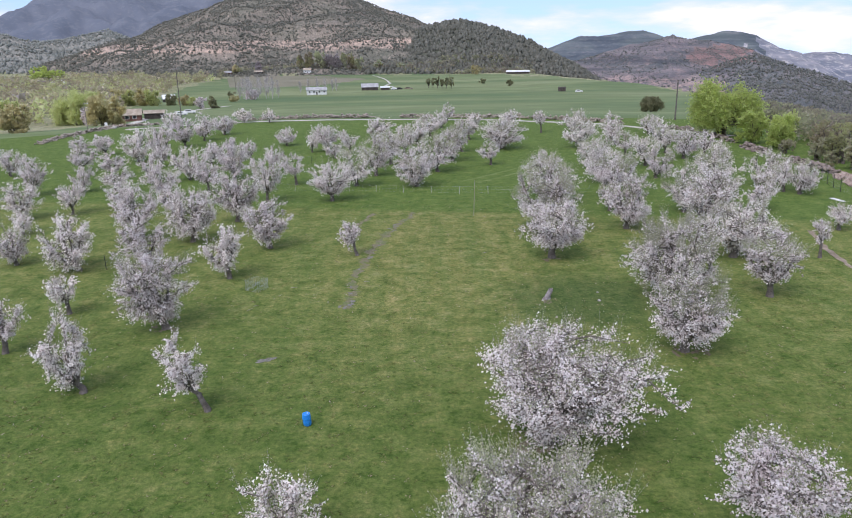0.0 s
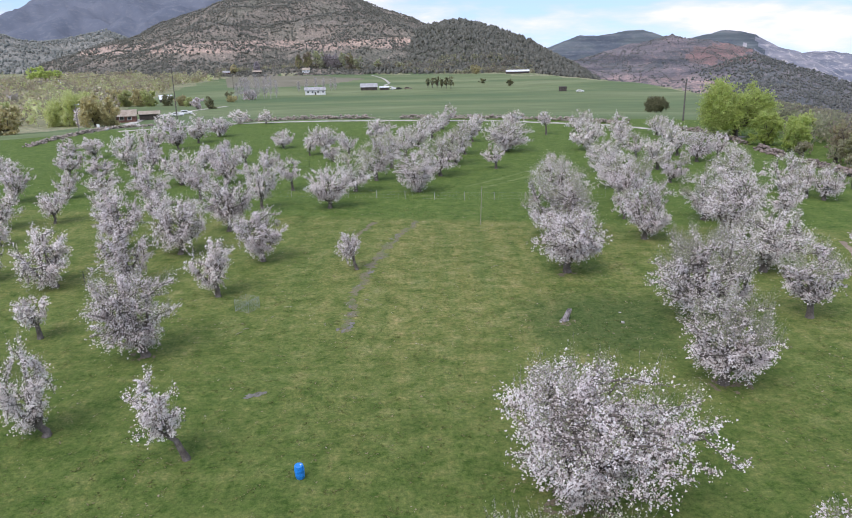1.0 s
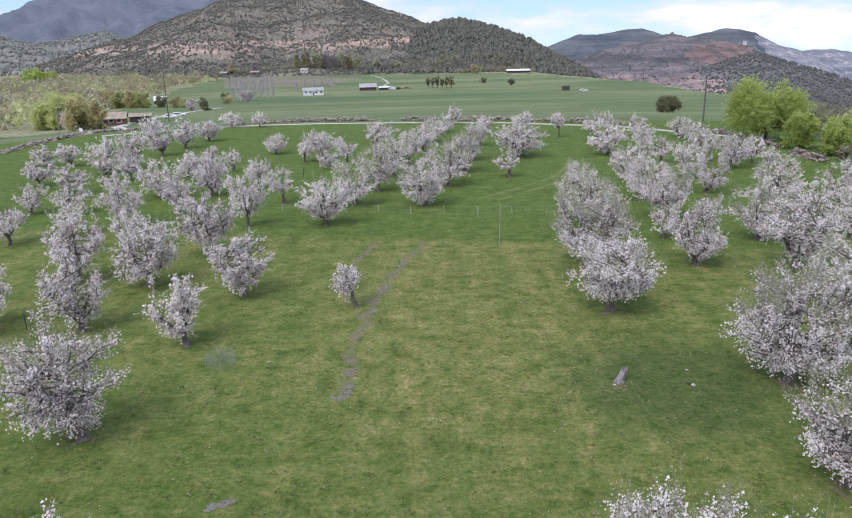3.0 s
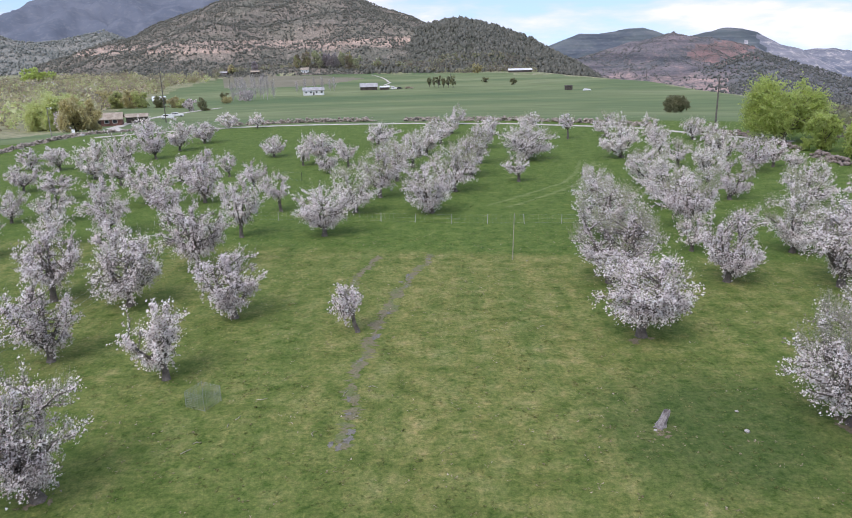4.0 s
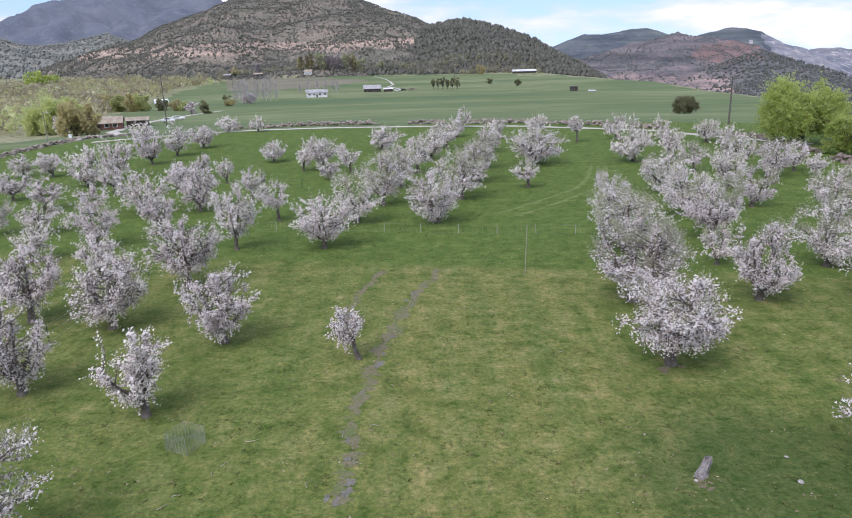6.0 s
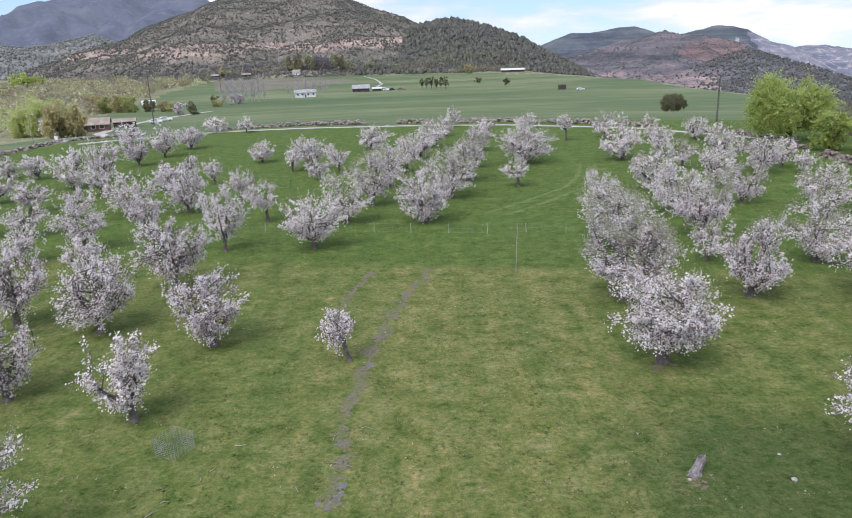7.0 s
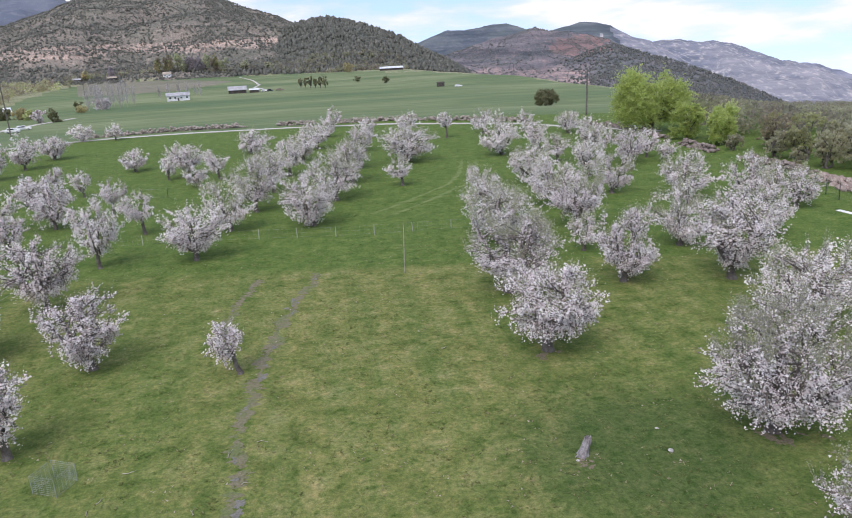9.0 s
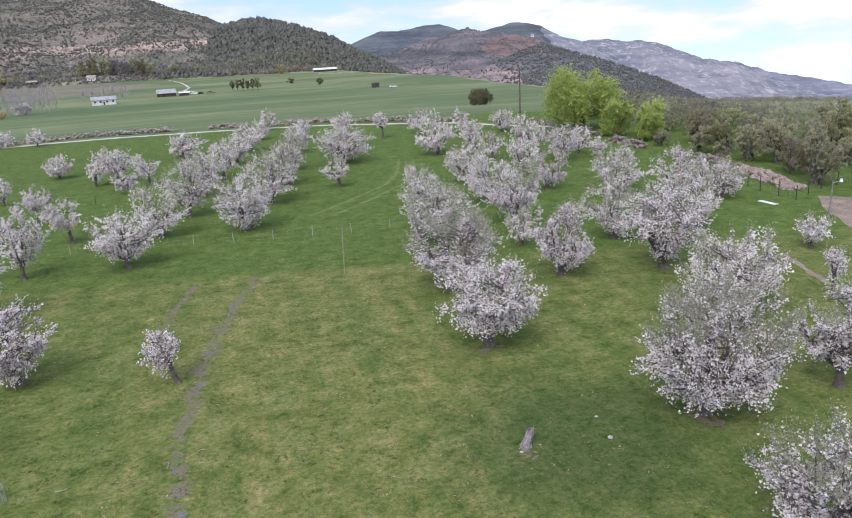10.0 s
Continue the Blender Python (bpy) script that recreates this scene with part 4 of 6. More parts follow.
for i, (x, y, h, r) in enumerate(((60.4, 108, 5.6, 2.9), (62.1, 104.8, 5.8, 2.8), (60.8, 98.8, 6.0, 2.6), (62.7, 96.2, 6.2, 2.8), (59.8, 90.3, 6.4, 2.9), (57.8, 84.2, 5.8, 2.6), (67.5, 91, 4.0, 2.1), (64, 113, 6.0, 2.7), (66, 100, 7.0, 3.0), (66.5, 86, 6.0, 2.7), (61, 78, 6.0, 2.8), (66, 73, 6.4, 3.0), (70, 108, 6.6, 3.0), (71.5, 96, 6.8, 3.1), (58.8, 115, 3.2, 1.7), (58.5, 101, 2.6, 1.6))):
    leafy_tree("woodland_tree", x, y, h * (0.62, 0.95, 0.74, 0.86)[i % 4], r * (0.8, 1.05, 0.9)[i % 3], (EDGEWOOD, VALLEYWOOD, EDGEWOOD)[i % 3], "grey-green budding tree behind the rubble bank", 540 + i, 3, 0.14, 0.75, 0.19, group="woodland edge")


PALEWOOD = island_mat("pale_budding_wood", [(0.0, (0.50, 0.52, 0.35)), (0.5, (0.62, 0.64, 0.44)), (1.0, (0.74, 0.74, 0.58))], 0.75)
# Distance haze is put into this pale lavender-grey.
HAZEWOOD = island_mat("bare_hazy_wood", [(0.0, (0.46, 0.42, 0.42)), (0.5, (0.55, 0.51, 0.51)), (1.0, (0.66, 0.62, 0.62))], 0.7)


def bare_tree(x, y, height, seed, label, group):
    """A leafless upright tree: a tapered stem and many fine rising boughs."""
    rng = np.random.RandomState(seed)
    root = empty_at("bare_tree", Matrix.Translation((x, y, ground_z(x, y))))
    lean = rng.normal() * 0.03 * height
    stem = np.array([(0, 0, -0.3), (lean * 0.4, 0, height * 0.5), (lean, 0, height * 0.97)])
    v, f = tubes([(stem, (0.011 * height, 0.006 * height, 0.02))], 6)
    part_of("trunk", mesh_of("trunk", v, f, BAREBARK, smooth=True), root)
    n = 150
    u = rng.uniform(0.08, 0.9, n)
    a = np.stack([lean * u, 0 * u, height * u], -1)
    th, ln = rng.uniform(0, 6.28, n), height * rng.uniform(0.14, 0.32, n) * (1.15 - u * 0.7)
    b = a + np.stack([np.cos(th) * ln * 0.75, np.sin(th) * ln * 0.75, ln], -1)
    a2, th2 = a + (b - a) * rng.uniform(0.3, 0.8, (n, 1)), rng.uniform(0, 6.28, n)
    b2 = a2 + np.stack([np.cos(th2) * ln * 0.5, np.sin(th2) * ln * 0.5, ln * 0.45], -1)
    v, f = sticks(np.concatenate([a, a2]), np.concatenate([b, b2]), 0.030, 0.012)
    tagged(part_of("twigwork", mesh_of("twigwork", v, f, BAREBARK), root), kind="stuff")
    return tagged(root, label, "tree", group)


def by_bearing(az, d):
    return EYE[0] + d * math.sin(radians(az)), EYE[1] + d * math.cos(radians(az))


for i, (az, d, h) in enumerate(((-14.7, 462, 12), (-14.4, 490, 15), (-13.9, 500, 15), (-13.0, 505, 14), (-12.4, 500, 16), (-14.1, 470, 15), (-13.7, 455, 13), (-13.2, 476, 16), (-12.6, 480, 14), (-12.1, 474, 15), (-11.6, 492, 12), (-9.8, 548, 9), (-9.2, 560, 10), (-8.4, 566, 11), (-7.8, 570, 10), (-7.2, 562, 9), (-6.9, 558, 10))):
    bare_tree(*by_bearing(az, d), h, 650 + i, "leafless pale grey poplar beside the hay field", "bare poplars")
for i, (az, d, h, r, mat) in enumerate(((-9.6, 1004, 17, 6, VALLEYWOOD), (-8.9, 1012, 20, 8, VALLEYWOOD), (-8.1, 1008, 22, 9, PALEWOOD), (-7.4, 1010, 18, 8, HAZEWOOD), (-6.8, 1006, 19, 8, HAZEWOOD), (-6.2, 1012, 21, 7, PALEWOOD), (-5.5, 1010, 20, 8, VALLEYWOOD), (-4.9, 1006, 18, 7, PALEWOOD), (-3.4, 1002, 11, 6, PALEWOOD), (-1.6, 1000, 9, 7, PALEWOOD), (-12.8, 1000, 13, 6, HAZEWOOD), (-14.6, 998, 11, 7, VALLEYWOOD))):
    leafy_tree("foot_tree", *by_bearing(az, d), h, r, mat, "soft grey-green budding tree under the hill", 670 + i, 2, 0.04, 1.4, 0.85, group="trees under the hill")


def place_on(rng, n, az, dist, accept):
    """Random plan points by bearing and distance that pass a test."""
    a, d = rng.uniform(*az, n), np.sqrt(rng.uniform(dist[0] ** 2, dist[1] ** 2, n))
    x, y = EYE[0] + d * np.sin(np.radians(a)), EYE[1] + d * np.cos(np.radians(a))
    z, own = terrain(x, y)
    ok = accept(x, y, a, d, own, rng)
    return x[ok], y[ok], z[ok]


def cones(x, y, z, h, r, rng, sides=3):
    """Rough evergreen shapes: a skirt, a shoulder and a tip, each turned and skewed."""
    n = len(x)
    ang = rng.uniform(0, 6.28, (n, 1)) + np.arange(sides) * 2 * np.pi / sides
    rings = []
    for lev, rad in ((-0.08, 0.8), (0.5, 1.0)):
        rr = r[:, None] * rad * rng.uniform(0.7, 1.25, (n, sides))
        rings.append(np.stack([x[:, None] + rr * np.cos(ang), y[:, None] + rr * np.sin(ang), (z + h * lev)[:, None] + rng.uniform(-0.08, 0.08, (n, sides)) * h[:, None]], -1))
    tip = np.stack([x + rng.normal(size=n) * r * 0.15, y, z + h], -1)[:, None]
    v = np.concatenate(rings + [tip], 1)
    k = 2 * sides + 1
    tri = []
    for s in range(sides):
        t = (s + 1) % sides
        for lv in (0,):
            a, b, c, d = lv * sides + s, lv * sides + t, (lv + 1) * sides + t, (lv + 1) * sides + s
            tri += [(a, b, c), (a, c, d)]
        tri.append((sides + s, sides + t, 2 * sides))
    f = (np.array(tri)[None] + (np.arange(n) * k)[:, None, None]).reshape(-1, 3)
    return v.reshape(-1, 3), f


def scrub(name, mat, label, seed, n, az, dist, accept, h, ratio):
    rng = np.random.RandomState(seed)
    x, y, z = place_on(rng, n, az, dist, accept)
    hh = rng.uniform(*h, len(x)) * rng.choice([0.7, 1.0, 1.25], len(x))
    v, f = cones(x, y, z, hh, hh * rng.uniform(*ratio, len(x)), rng)
    tagged(new(name, mesh_of(name, v, f, mat)), label, "scrub", kind="stuff")


def clumps(name, mat, label, seed, n, az, dist, accept, h, blades=16, size=0.32, ceiling_of=None):
    """Far broadleaf woods: loose heads of leaf clumps over the ground."""
    rng = np.random.RandomState(seed)
    x, y, z = place_on(rng, n, az, dist, accept)
    hh = rng.uniform(*h, len(x))
    if ceiling_of:  # tree tops keep under the line of the woods
        dx, dy = x - EYE[0], y - EYE[1]
        hh = np.minimum(hh, 0.95 * (ceiling_of(np.degrees(np.arctan2(dx, dy)), np.hypot(dx, dy)) - z) + rng.uniform(-0.4, 0.5, len(x)))
        hh = np.maximum(hh, 1.2)
    q = rng.normal(size=(len(x), blades, 3))
    q = q / np.linalg.norm(q, axis=2, keepdims=True) * rng.uniform(0.7, 1.08, (len(x), blades, 1))
    q = q * rng.uniform(0.75, 1.3, (len(x), 1, 3))
    p = np.stack([x, y, z + hh * 0.5], -1)[:, None] + q * (hh[:, None, None] * np.array([0.42, 0.42, 0.42]))
    s = np.repeat(hh * size, blades) * rng.uniform(0.6, 1.3, len(x) * blades)
    v, f = petals(p.reshape(-1, 3), s, rng, 1)
    tagged(new(name, mesh_of(name, v, f, mat)), label, "woods", kind="stuff")


def patchy(x, y, scale, seed, low):
    return wave_noise(x, y, scale, seed, 3) > low


# Haze over the foothills is baked into the paler scrub tone.
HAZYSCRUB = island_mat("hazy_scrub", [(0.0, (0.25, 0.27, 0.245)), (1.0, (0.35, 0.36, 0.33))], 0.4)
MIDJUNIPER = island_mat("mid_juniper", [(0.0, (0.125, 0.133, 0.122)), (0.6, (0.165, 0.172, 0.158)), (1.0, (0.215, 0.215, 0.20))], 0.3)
scrub("juniper_scrub", JUNIPER, "dark juniper scrub dotted over the rocky hillside", 601, 108000, (-34, 6), (930, 1900), lambda x, y, a, d, o, r: (o == 2) & (r.uniform(size=len(x)) < 0.6 + 0.30 * wave_noise(x, y, 150, 9, 3)), (1.3, 2.9), (0.45, 0.78))
scrub("pinyon_wood", JUNIPER, "dense dark pinyon wood on the nearer hill", 602, 12500, (-8, 15), (900, 1500), lambda x, y, a, d, o, r: (o == 3), (3.2, 5.6), (0.42, 0.66))
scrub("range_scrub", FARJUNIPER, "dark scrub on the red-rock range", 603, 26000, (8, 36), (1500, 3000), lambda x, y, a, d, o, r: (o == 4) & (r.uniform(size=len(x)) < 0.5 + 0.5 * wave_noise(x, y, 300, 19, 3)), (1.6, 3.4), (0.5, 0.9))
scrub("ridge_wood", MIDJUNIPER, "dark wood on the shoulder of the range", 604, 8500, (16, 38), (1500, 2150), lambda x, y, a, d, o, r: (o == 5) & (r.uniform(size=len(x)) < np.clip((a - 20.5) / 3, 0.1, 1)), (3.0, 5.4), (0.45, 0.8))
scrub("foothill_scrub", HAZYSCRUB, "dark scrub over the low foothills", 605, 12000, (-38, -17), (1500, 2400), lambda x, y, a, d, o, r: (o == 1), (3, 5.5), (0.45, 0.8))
clumps("valley_woods", VALLEYWOOD, "grey-green budding woods over the valley floor", 611, 2700, (-36, -9), (250, 1080), lambda x, y, a, d, o, r: (o < 0) & (d > field_edge(a) * 1.08) & patchy(x, y, 75, 31, -0.15), (5.0, 12.5), 72, 0.15)
clumps("valley_willows", WILLOW, "yellow-green willows along the valley floor", 612, 800, (-36, -12), (260, 1000), lambda x, y, a, d, o, r: (o < 0) & (d > field_edge(a) * 1.05) & patchy(x, y, 60, 37, 0.2), (4.5, 9.5), 60, 0.17)
clumps("valley_blossom", BLOSSOM, "pale flowering trees among the valley woods", 613, 150, (-34, -14), (400, 1000), lambda x, y, a, d, o, r: (o < 0) & (d > field_edge(a) * 1.1), (3, 5), 14, 0.22)
clumps("foot_woods", WOODS, "grey bare woods along the foot of the hill", 614, 1100, (-16, 9), (930, 1060), lambda x, y, a, d, o, r: (d > field_edge(a) * 1.02) & ((a < 6) | (d > 920)), (4, 8), 18, 0.26)
river_top = lambda a, d: EYE[2] - d * np.tan(np.radians(np.interp(a, (27, 30.7, 34.2, 37.9, 41.4, 43.7, 60), (4.2, 4.65, 5.24, 5.75, 6.24, 6.59, 7.5))))
clumps("river_woods", WOODS, "grey-green budding woods filling the valley beyond the bank", 615, 3600, (28, 57), (112, 270), lambda x, y, a, d, o, r: (x > 66) & (patchy(x, y, 30, 41, -0.45) | (d > 150)), (2.6, 5.4), 34, 0.15, river_top)


# ---- lane, dirt yard, mud ----
def ribbon(name, pts, width, mat, lift, label, category, seed, kind="structure", ragged=0.12, step=2.0):
    """A strip of worn ground that follows the land."""
    rng = np.random.RandomState(seed)
    pts = np.array(pts, float)
    seg = np.r_[0, np.cumsum(np.hypot(*np.diff(pts, axis=0).T))]
    s = np.arange(0, seg[-1], step)
    x, y = np.interp(s, seg, pts[:, 0]), np.interp(s, seg, pts[:, 1])
    tx, ty = np.gradient(x), np.gradient(y)
    ln = np.hypot(tx, ty) + 1e-9
    nx, ny = -ty / ln, tx / ln
    rows = []
    for u in (-0.5, -0.25, 0, 0.25, 0.5):
        w = u * width * (1 + ragged * rng.normal(size=len(s)) * (abs(u) > 0.3))
        px, py = x + nx * w, y + ny * w
        rows.append(np.stack([px, py, terrain(px, py)[0] + lift + 0.03 * (0.5 - abs(u))], -1))
    v = np.stack(rows, 1)
    n = len(s)
    idx = np.arange(n * 5).reshape(n, 5)
    f = np.stack([idx[:-1, :-1], idx[1:, :-1], idx[1:, 1:], idx[:-1, 1:]], -1).reshape(-1, 4)
    return tagged(new(name, mesh_of(name, v.reshape(-1, 3), f, mat, smooth=True)), label, category, kind=kind)


LANE = ((60, 138), (52, 148), (44.4, 158), (40.9, 162.6), (32.5, 167.5), (17.3, 176.0), (-3.8, 181.0), (-24.8, 183.5), (-39.2, 182.8), (-48.5, 180.6), (-57, 177), (-64.5, 172.8), (-71.6, 168))
ribbon("road", LANE, 2.0, GRAVEL, 0.05, "pale gravel farm lane between orchard and hay field", "road", 701)
ribbon("road", ((-70, 186), (-84, 212), (-99, 244), (-106, 277), (-107, 314), (-104.5, 341), (-100, 372)), 3.4, GRAVEL, 0.12, "pale gravel drive climbing past the farmhouse", "road", 702)
ribbon("road", ((-20, 600), (-34, 655), (-31, 700), (-37, 775), (-50, 860), (-66, 955)), 2.2, GRAVEL, 0.25, "pale farm track across the far field", "road", 703, step=8)
ribbon("dirt_yard", ((48.0, 62), (50.0, 68), (53.5, 75), (57, 78.5)), 6.5, DIRT, 0.02, "bare brown dirt yard behind a wire fence", "yard", 704, ragged=0.05)
ribbon("dirt_path", ((37.5, 66.5), (35.5, 60), (34.5, 53), (34, 46)), 0.5, DIRT, 0.012, "thin brown worn path in the pasture", "path", 705, step=0.6, ragged=0.3)


def blotches(name, centres, mat, label, seed, lift=0.008):
    """Flat ragged patches on the ground: (x, y, half length, half width, turn)."""
    rng = np.random.RandomState(seed)
    vs, fs, base, k = [], [], 0, 22
    for x, y, a, b, turn in centres:
        ang = np.arange(k) * 2 * np.pi / k
        rr = 1 + 0.25 * np.sin(ang * 2 + rng.uniform(0, 6)) + 0.22 * np.sin(ang * 5 + rng.uniform(0, 6)) + 0.16 * rng.normal(size=k)
        rr = np.clip(rr, 0.25, 1.7)
        px, py = a * rr * np.cos(ang), b * rr * np.sin(ang)
        c, s = math.cos(turn), math.sin(turn)
        ring = np.stack([x + c * px - s * py, y + s * px + c * py, np.full(k, lift + rng.uniform(0, 0.006))], -1)
        vs.append(np.concatenate([ring, [[x, y, lift + 0.008]]]))
        fs += [(base + i, base + (i + 1) % k, base + k) for i in range(k)]
        base += k + 1
    tagged(new(name, mesh_of(name, np.concatenate(vs), np.array(fs), mat)), label, "mud", kind="stuff")


SOIL = two_scale("dark_soil", (0.14, 0.12, 0.075), (0.18, 0.15, 0.10), (0.24, 0.195, 0.14), 1.0, 9.0, 0.95)


def track_mat():
    """Trodden mud with grass growing through it."""
    m, nt, b = node_mat("trodden_track", 0.85, 0.25)
    a, c = noise_node(nt, 0.9, 5, 0.65), noise_node(nt, 7.0, 5, 0.7)
    mud = ramp_node(nt, c, [(0.3, (0.125, 0.104, 0.062)), (0.5, (0.172, 0.148, 0.092)), (0.7, (0.23, 0.20, 0.138))])
    grass = ramp_node(nt, c, [(0.3, (0.085, 0.11, 0.036)), (0.7, (0.165, 0.185, 0.075))])
    nt.links.new(mix_node(nt, ramp_node(nt, a, [(0.38, (1, 1, 1)), (0.54, (0.12, 0.12, 0.12))]), mud, grass), b.inputs["Base Color"])
    bump_node(nt, b, c, 0.6, 0.05)
    return m


TRACK = track_mat()


def worn_strip(name, pts, width, gaps, label, seed):
    """A ragged strip of trodden ground that swells, narrows and breaks off."""
    rng = np.random.RandomState(seed)
    pts = np.array(pts, float)
    seg = np.r_[0, np.cumsum(np.hypot(*np.diff(pts, axis=0).T))]
    s = np.arange(0, seg[-1], 0.14)
    x, y = np.interp(s, seg, pts[:, 0]), np.interp(s, seg, pts[:, 1])
    tx, ty = np.gradient(x), np.gradient(y)
    ln = np.hypot(tx, ty) + 1e-9
    nx, ny = -ty / ln, tx / ln
    wander = 0.22 * wave_noise(s, s * 0, 5.0, seed, 3)
    edge = lambda k: width * np.clip(0.5 + gaps + 0.55 * wave_noise(s, s * 0 + k, 3.2, seed + k, 3) + 0.28 * rng.normal(size=len(s)), 0.0, 1.3) * 0.5
    l, r = wander + edge(1), wander - edge(2)
    v = np.stack([np.stack([x + nx * q, y + ny * q, np.full(len(s), h)], -1) for q, h in ((l, 0.006), ((l + r) / 2, 0.016), (r, 0.006))], 1)
    idx = np.arange(len(s) * 3).reshape(-1, 3)
    f = np.stack([idx[:-1, :-1], idx[1:, :-1], idx[1:, 1:], idx[:-1, 1:]], -1).reshape(-1, 4)
    f = f[np.repeat((l - r)[:-1] > 0.06, 2)]
    tagged(new(name, mesh_of(name, v.reshape(-1, 3), f, TRACK, smooth=True)), label, "track", kind="stuff")


def wheel_track():
    rng = np.random.RandomState(77)
    line = np.array(((-1.3, 77.6), (-2.6, 72.5), (-3.9, 68.6), (-4.8, 62.3), (-5.4, 58.3), (-5.9, 54.2), (-5.6, 48.9), (-5.8, 47.4)))
    other = np.array(((-5.8, 77.2), (-7.1, 71.6), (-7.6, 67.4)))
    out = []
    worn_strip("wheel_track", line, 1.15, -0.02, "worn grey-brown wheel track through the pasture", 71)
    worn_strip("wheel_track", other, 0.95, -0.02, "faint second wheel track in the pasture", 72)
    for pts, wide, gap in ((line, 0.30, 0.5), (other, 0.2, 0.8)):
        seg = np.r_[0, np.cumsum(np.hypot(*np.diff(pts, axis=0).T))]
        s = 0.0
        while s < seg[-1]:
            x, y = np.interp(s, seg, pts[:, 0]), np.interp(s, seg, pts[:, 1])
            x2, y2 = np.interp(s + 0.5, seg, pts[:, 0]), np.interp(s + 0.5, seg, pts[:, 1])
            if rng.uniform() < 0.22:
                out.append((x + rng.normal() * 0.2, y, rng.uniform(0.12, 0.5), wide * rng.uniform(0.3, 0.9), math.atan2(y2 - y, x2 - x + 1e-6)))
            s += gap
    out += [(-5.5, 48.9, 0.32, 0.2, 1.3), (-5.6, 48.2, 0.36, 0.26, 0.9), (-5.9, 47.6, 0.28, 0.2, 1.2), (-6.3, 47.9, 0.2, 0.14, 1.4), (-9.7, 39.0, 0.5, 0.3, 0.3)]
    blotches("mud_patches", out, MUD, "grey mud in a worn wheel track", 78)
    out = []
    for cx, cy, r in ((5.7, 29.2, 0.8), (15.6, 39.0, 0.8), (17.6, 48.4, 0.8), (-17.8, 44.2, 0.6), (8.85, 48.3, 0.45), (10.9, 58.6, 0.6)):
        out += [(cx + rng.normal() * r * 0.8, cy + rng.normal() * r * 0.7, r * rng.uniform(0.12, 0.5), r * rng.uniform(0.1, 0.3), rng.uniform(0, 3)) for _ in range(9)]
    blotches("bare_soil_patches", out, SOIL, "bare brown soil under the trees", 79, 0.006)


wheel_track()


def pressed_mat():
    """Grass laid over by wheels: paler, in broken streaks."""
    m, nt, b = node_mat("pressed_grass", 0.85, 0.2)
    a, c = noise_node(nt, 1.1, 4, 0.6), noise_node(nt, 6.0, 4, 0.7)
    col = ramp_node(nt, a, [(0.40, (0.108, 0.152, 0.038)), (0.58, (0.150, 0.192, 0.060)), (0.72, (0.185, 0.215, 0.085))])
    nt.links.new(mix_node(nt, 1.0, col, ramp_node(nt, c, [(0.3, (0.75, 0.78, 0.75)), (0.7, (1.2, 1.18, 1.15))]), "MULTIPLY"), b.inputs["Base Color"])
    return m


PRESSED = pressed_mat()
WHEEL_ARC = ((21.5, 124.7), (18.7, 114.3), (15.7, 107.6), (13.4, 105.0), (10.5, 101.4), (7.5, 98.0), (4.8, 95.6))
for shift, grain in ((0.0, 81), (1.9, 82)):
    ribbon("wheel_arc", [(x + shift, y - 0.6 * shift) for x, y in WHEEL_ARC], 0.55, PRESSED, 0.012, "paler grass pressed down along an old wheel arc", "track", grain, "stuff", 0.5, 0.7)


# ---- stone banks ----
def rock_shape(rng, r):
    bm = bmesh.new()
    bmesh.ops.create_icosphere(bm, subdivisions=1, radius=1)
    sx, sy, sz = r * rng.uniform(0.8, 1.3), r * rng.uniform(0.7, 1.1), r * rng.uniform(0.45, 0.8)
    for v in bm.verts:
        k = 1 + rng.uniform(-0.22, 0.18)
        v.co = Vector((v.co.x * sx * k, v.co.y * sy * k, v.co.z * sz * k))
    return bm


def bank(name, pts, width, height, size, per_metre, mat, label, seed):
    """A long heap of tumbled stones, joined into one."""
    rng = np.random.RandomState(seed)
    pts = np.array(pts, float)
    seg = np.r_[0, np.cumsum(np.hypot(*np.diff(pts, axis=0).T))]
    n = int(seg[-1] * per_metre)
    s = rng.uniform(0, seg[-1], n)
    s = s[np.sin(s * 0.11 + seed) + 0.6 * np.sin(s * 0.37) > -0.9]
    n = len(s)
    u = np.clip(rng.normal(size=n) * 0.4, -1, 1)
    x = np.interp(s, seg, pts[:, 0]) + u * width * 0.5 * rng.choice([-1, 1], n)
    y = np.interp(s, seg, pts[:, 1]) + rng.normal(size=n) * width * 0.25
    z = terrain(x, y)[0] + (1 - np.abs(u)) * height * rng.uniform(0, 1, n)
    shapes = []
    for _ in range(8):
        bm = rock_shape(rng, 1.0)
        bm.verts.index_update()
        shapes.append((np.array([v.co[:] for v in bm.verts]), np.array([[v.index for v in f.verts] for f in bm.faces])))
        bm.free()
    vs, fs, base = [], [], 0
    for i in range(n):
        v, f = shapes[i % 8]
        a, r = rng.uniform(0, 6.28), size * rng.uniform(0.5, 1.4)
        c, q = math.cos(a), math.sin(a)
        w = v * r
        vs.append(np.stack([c * w[:, 0] - q * w[:, 1] + x[i], q * w[:, 0] + c * w[:, 1] + y[i], w[:, 2] + z[i]], -1))
        fs.append(f + base)
        base += len(v)
    tagged(new(name, mesh_of(name, np.concatenate(vs), np.concatenate(fs), mat)), label, "stone bank", kind="stuff")


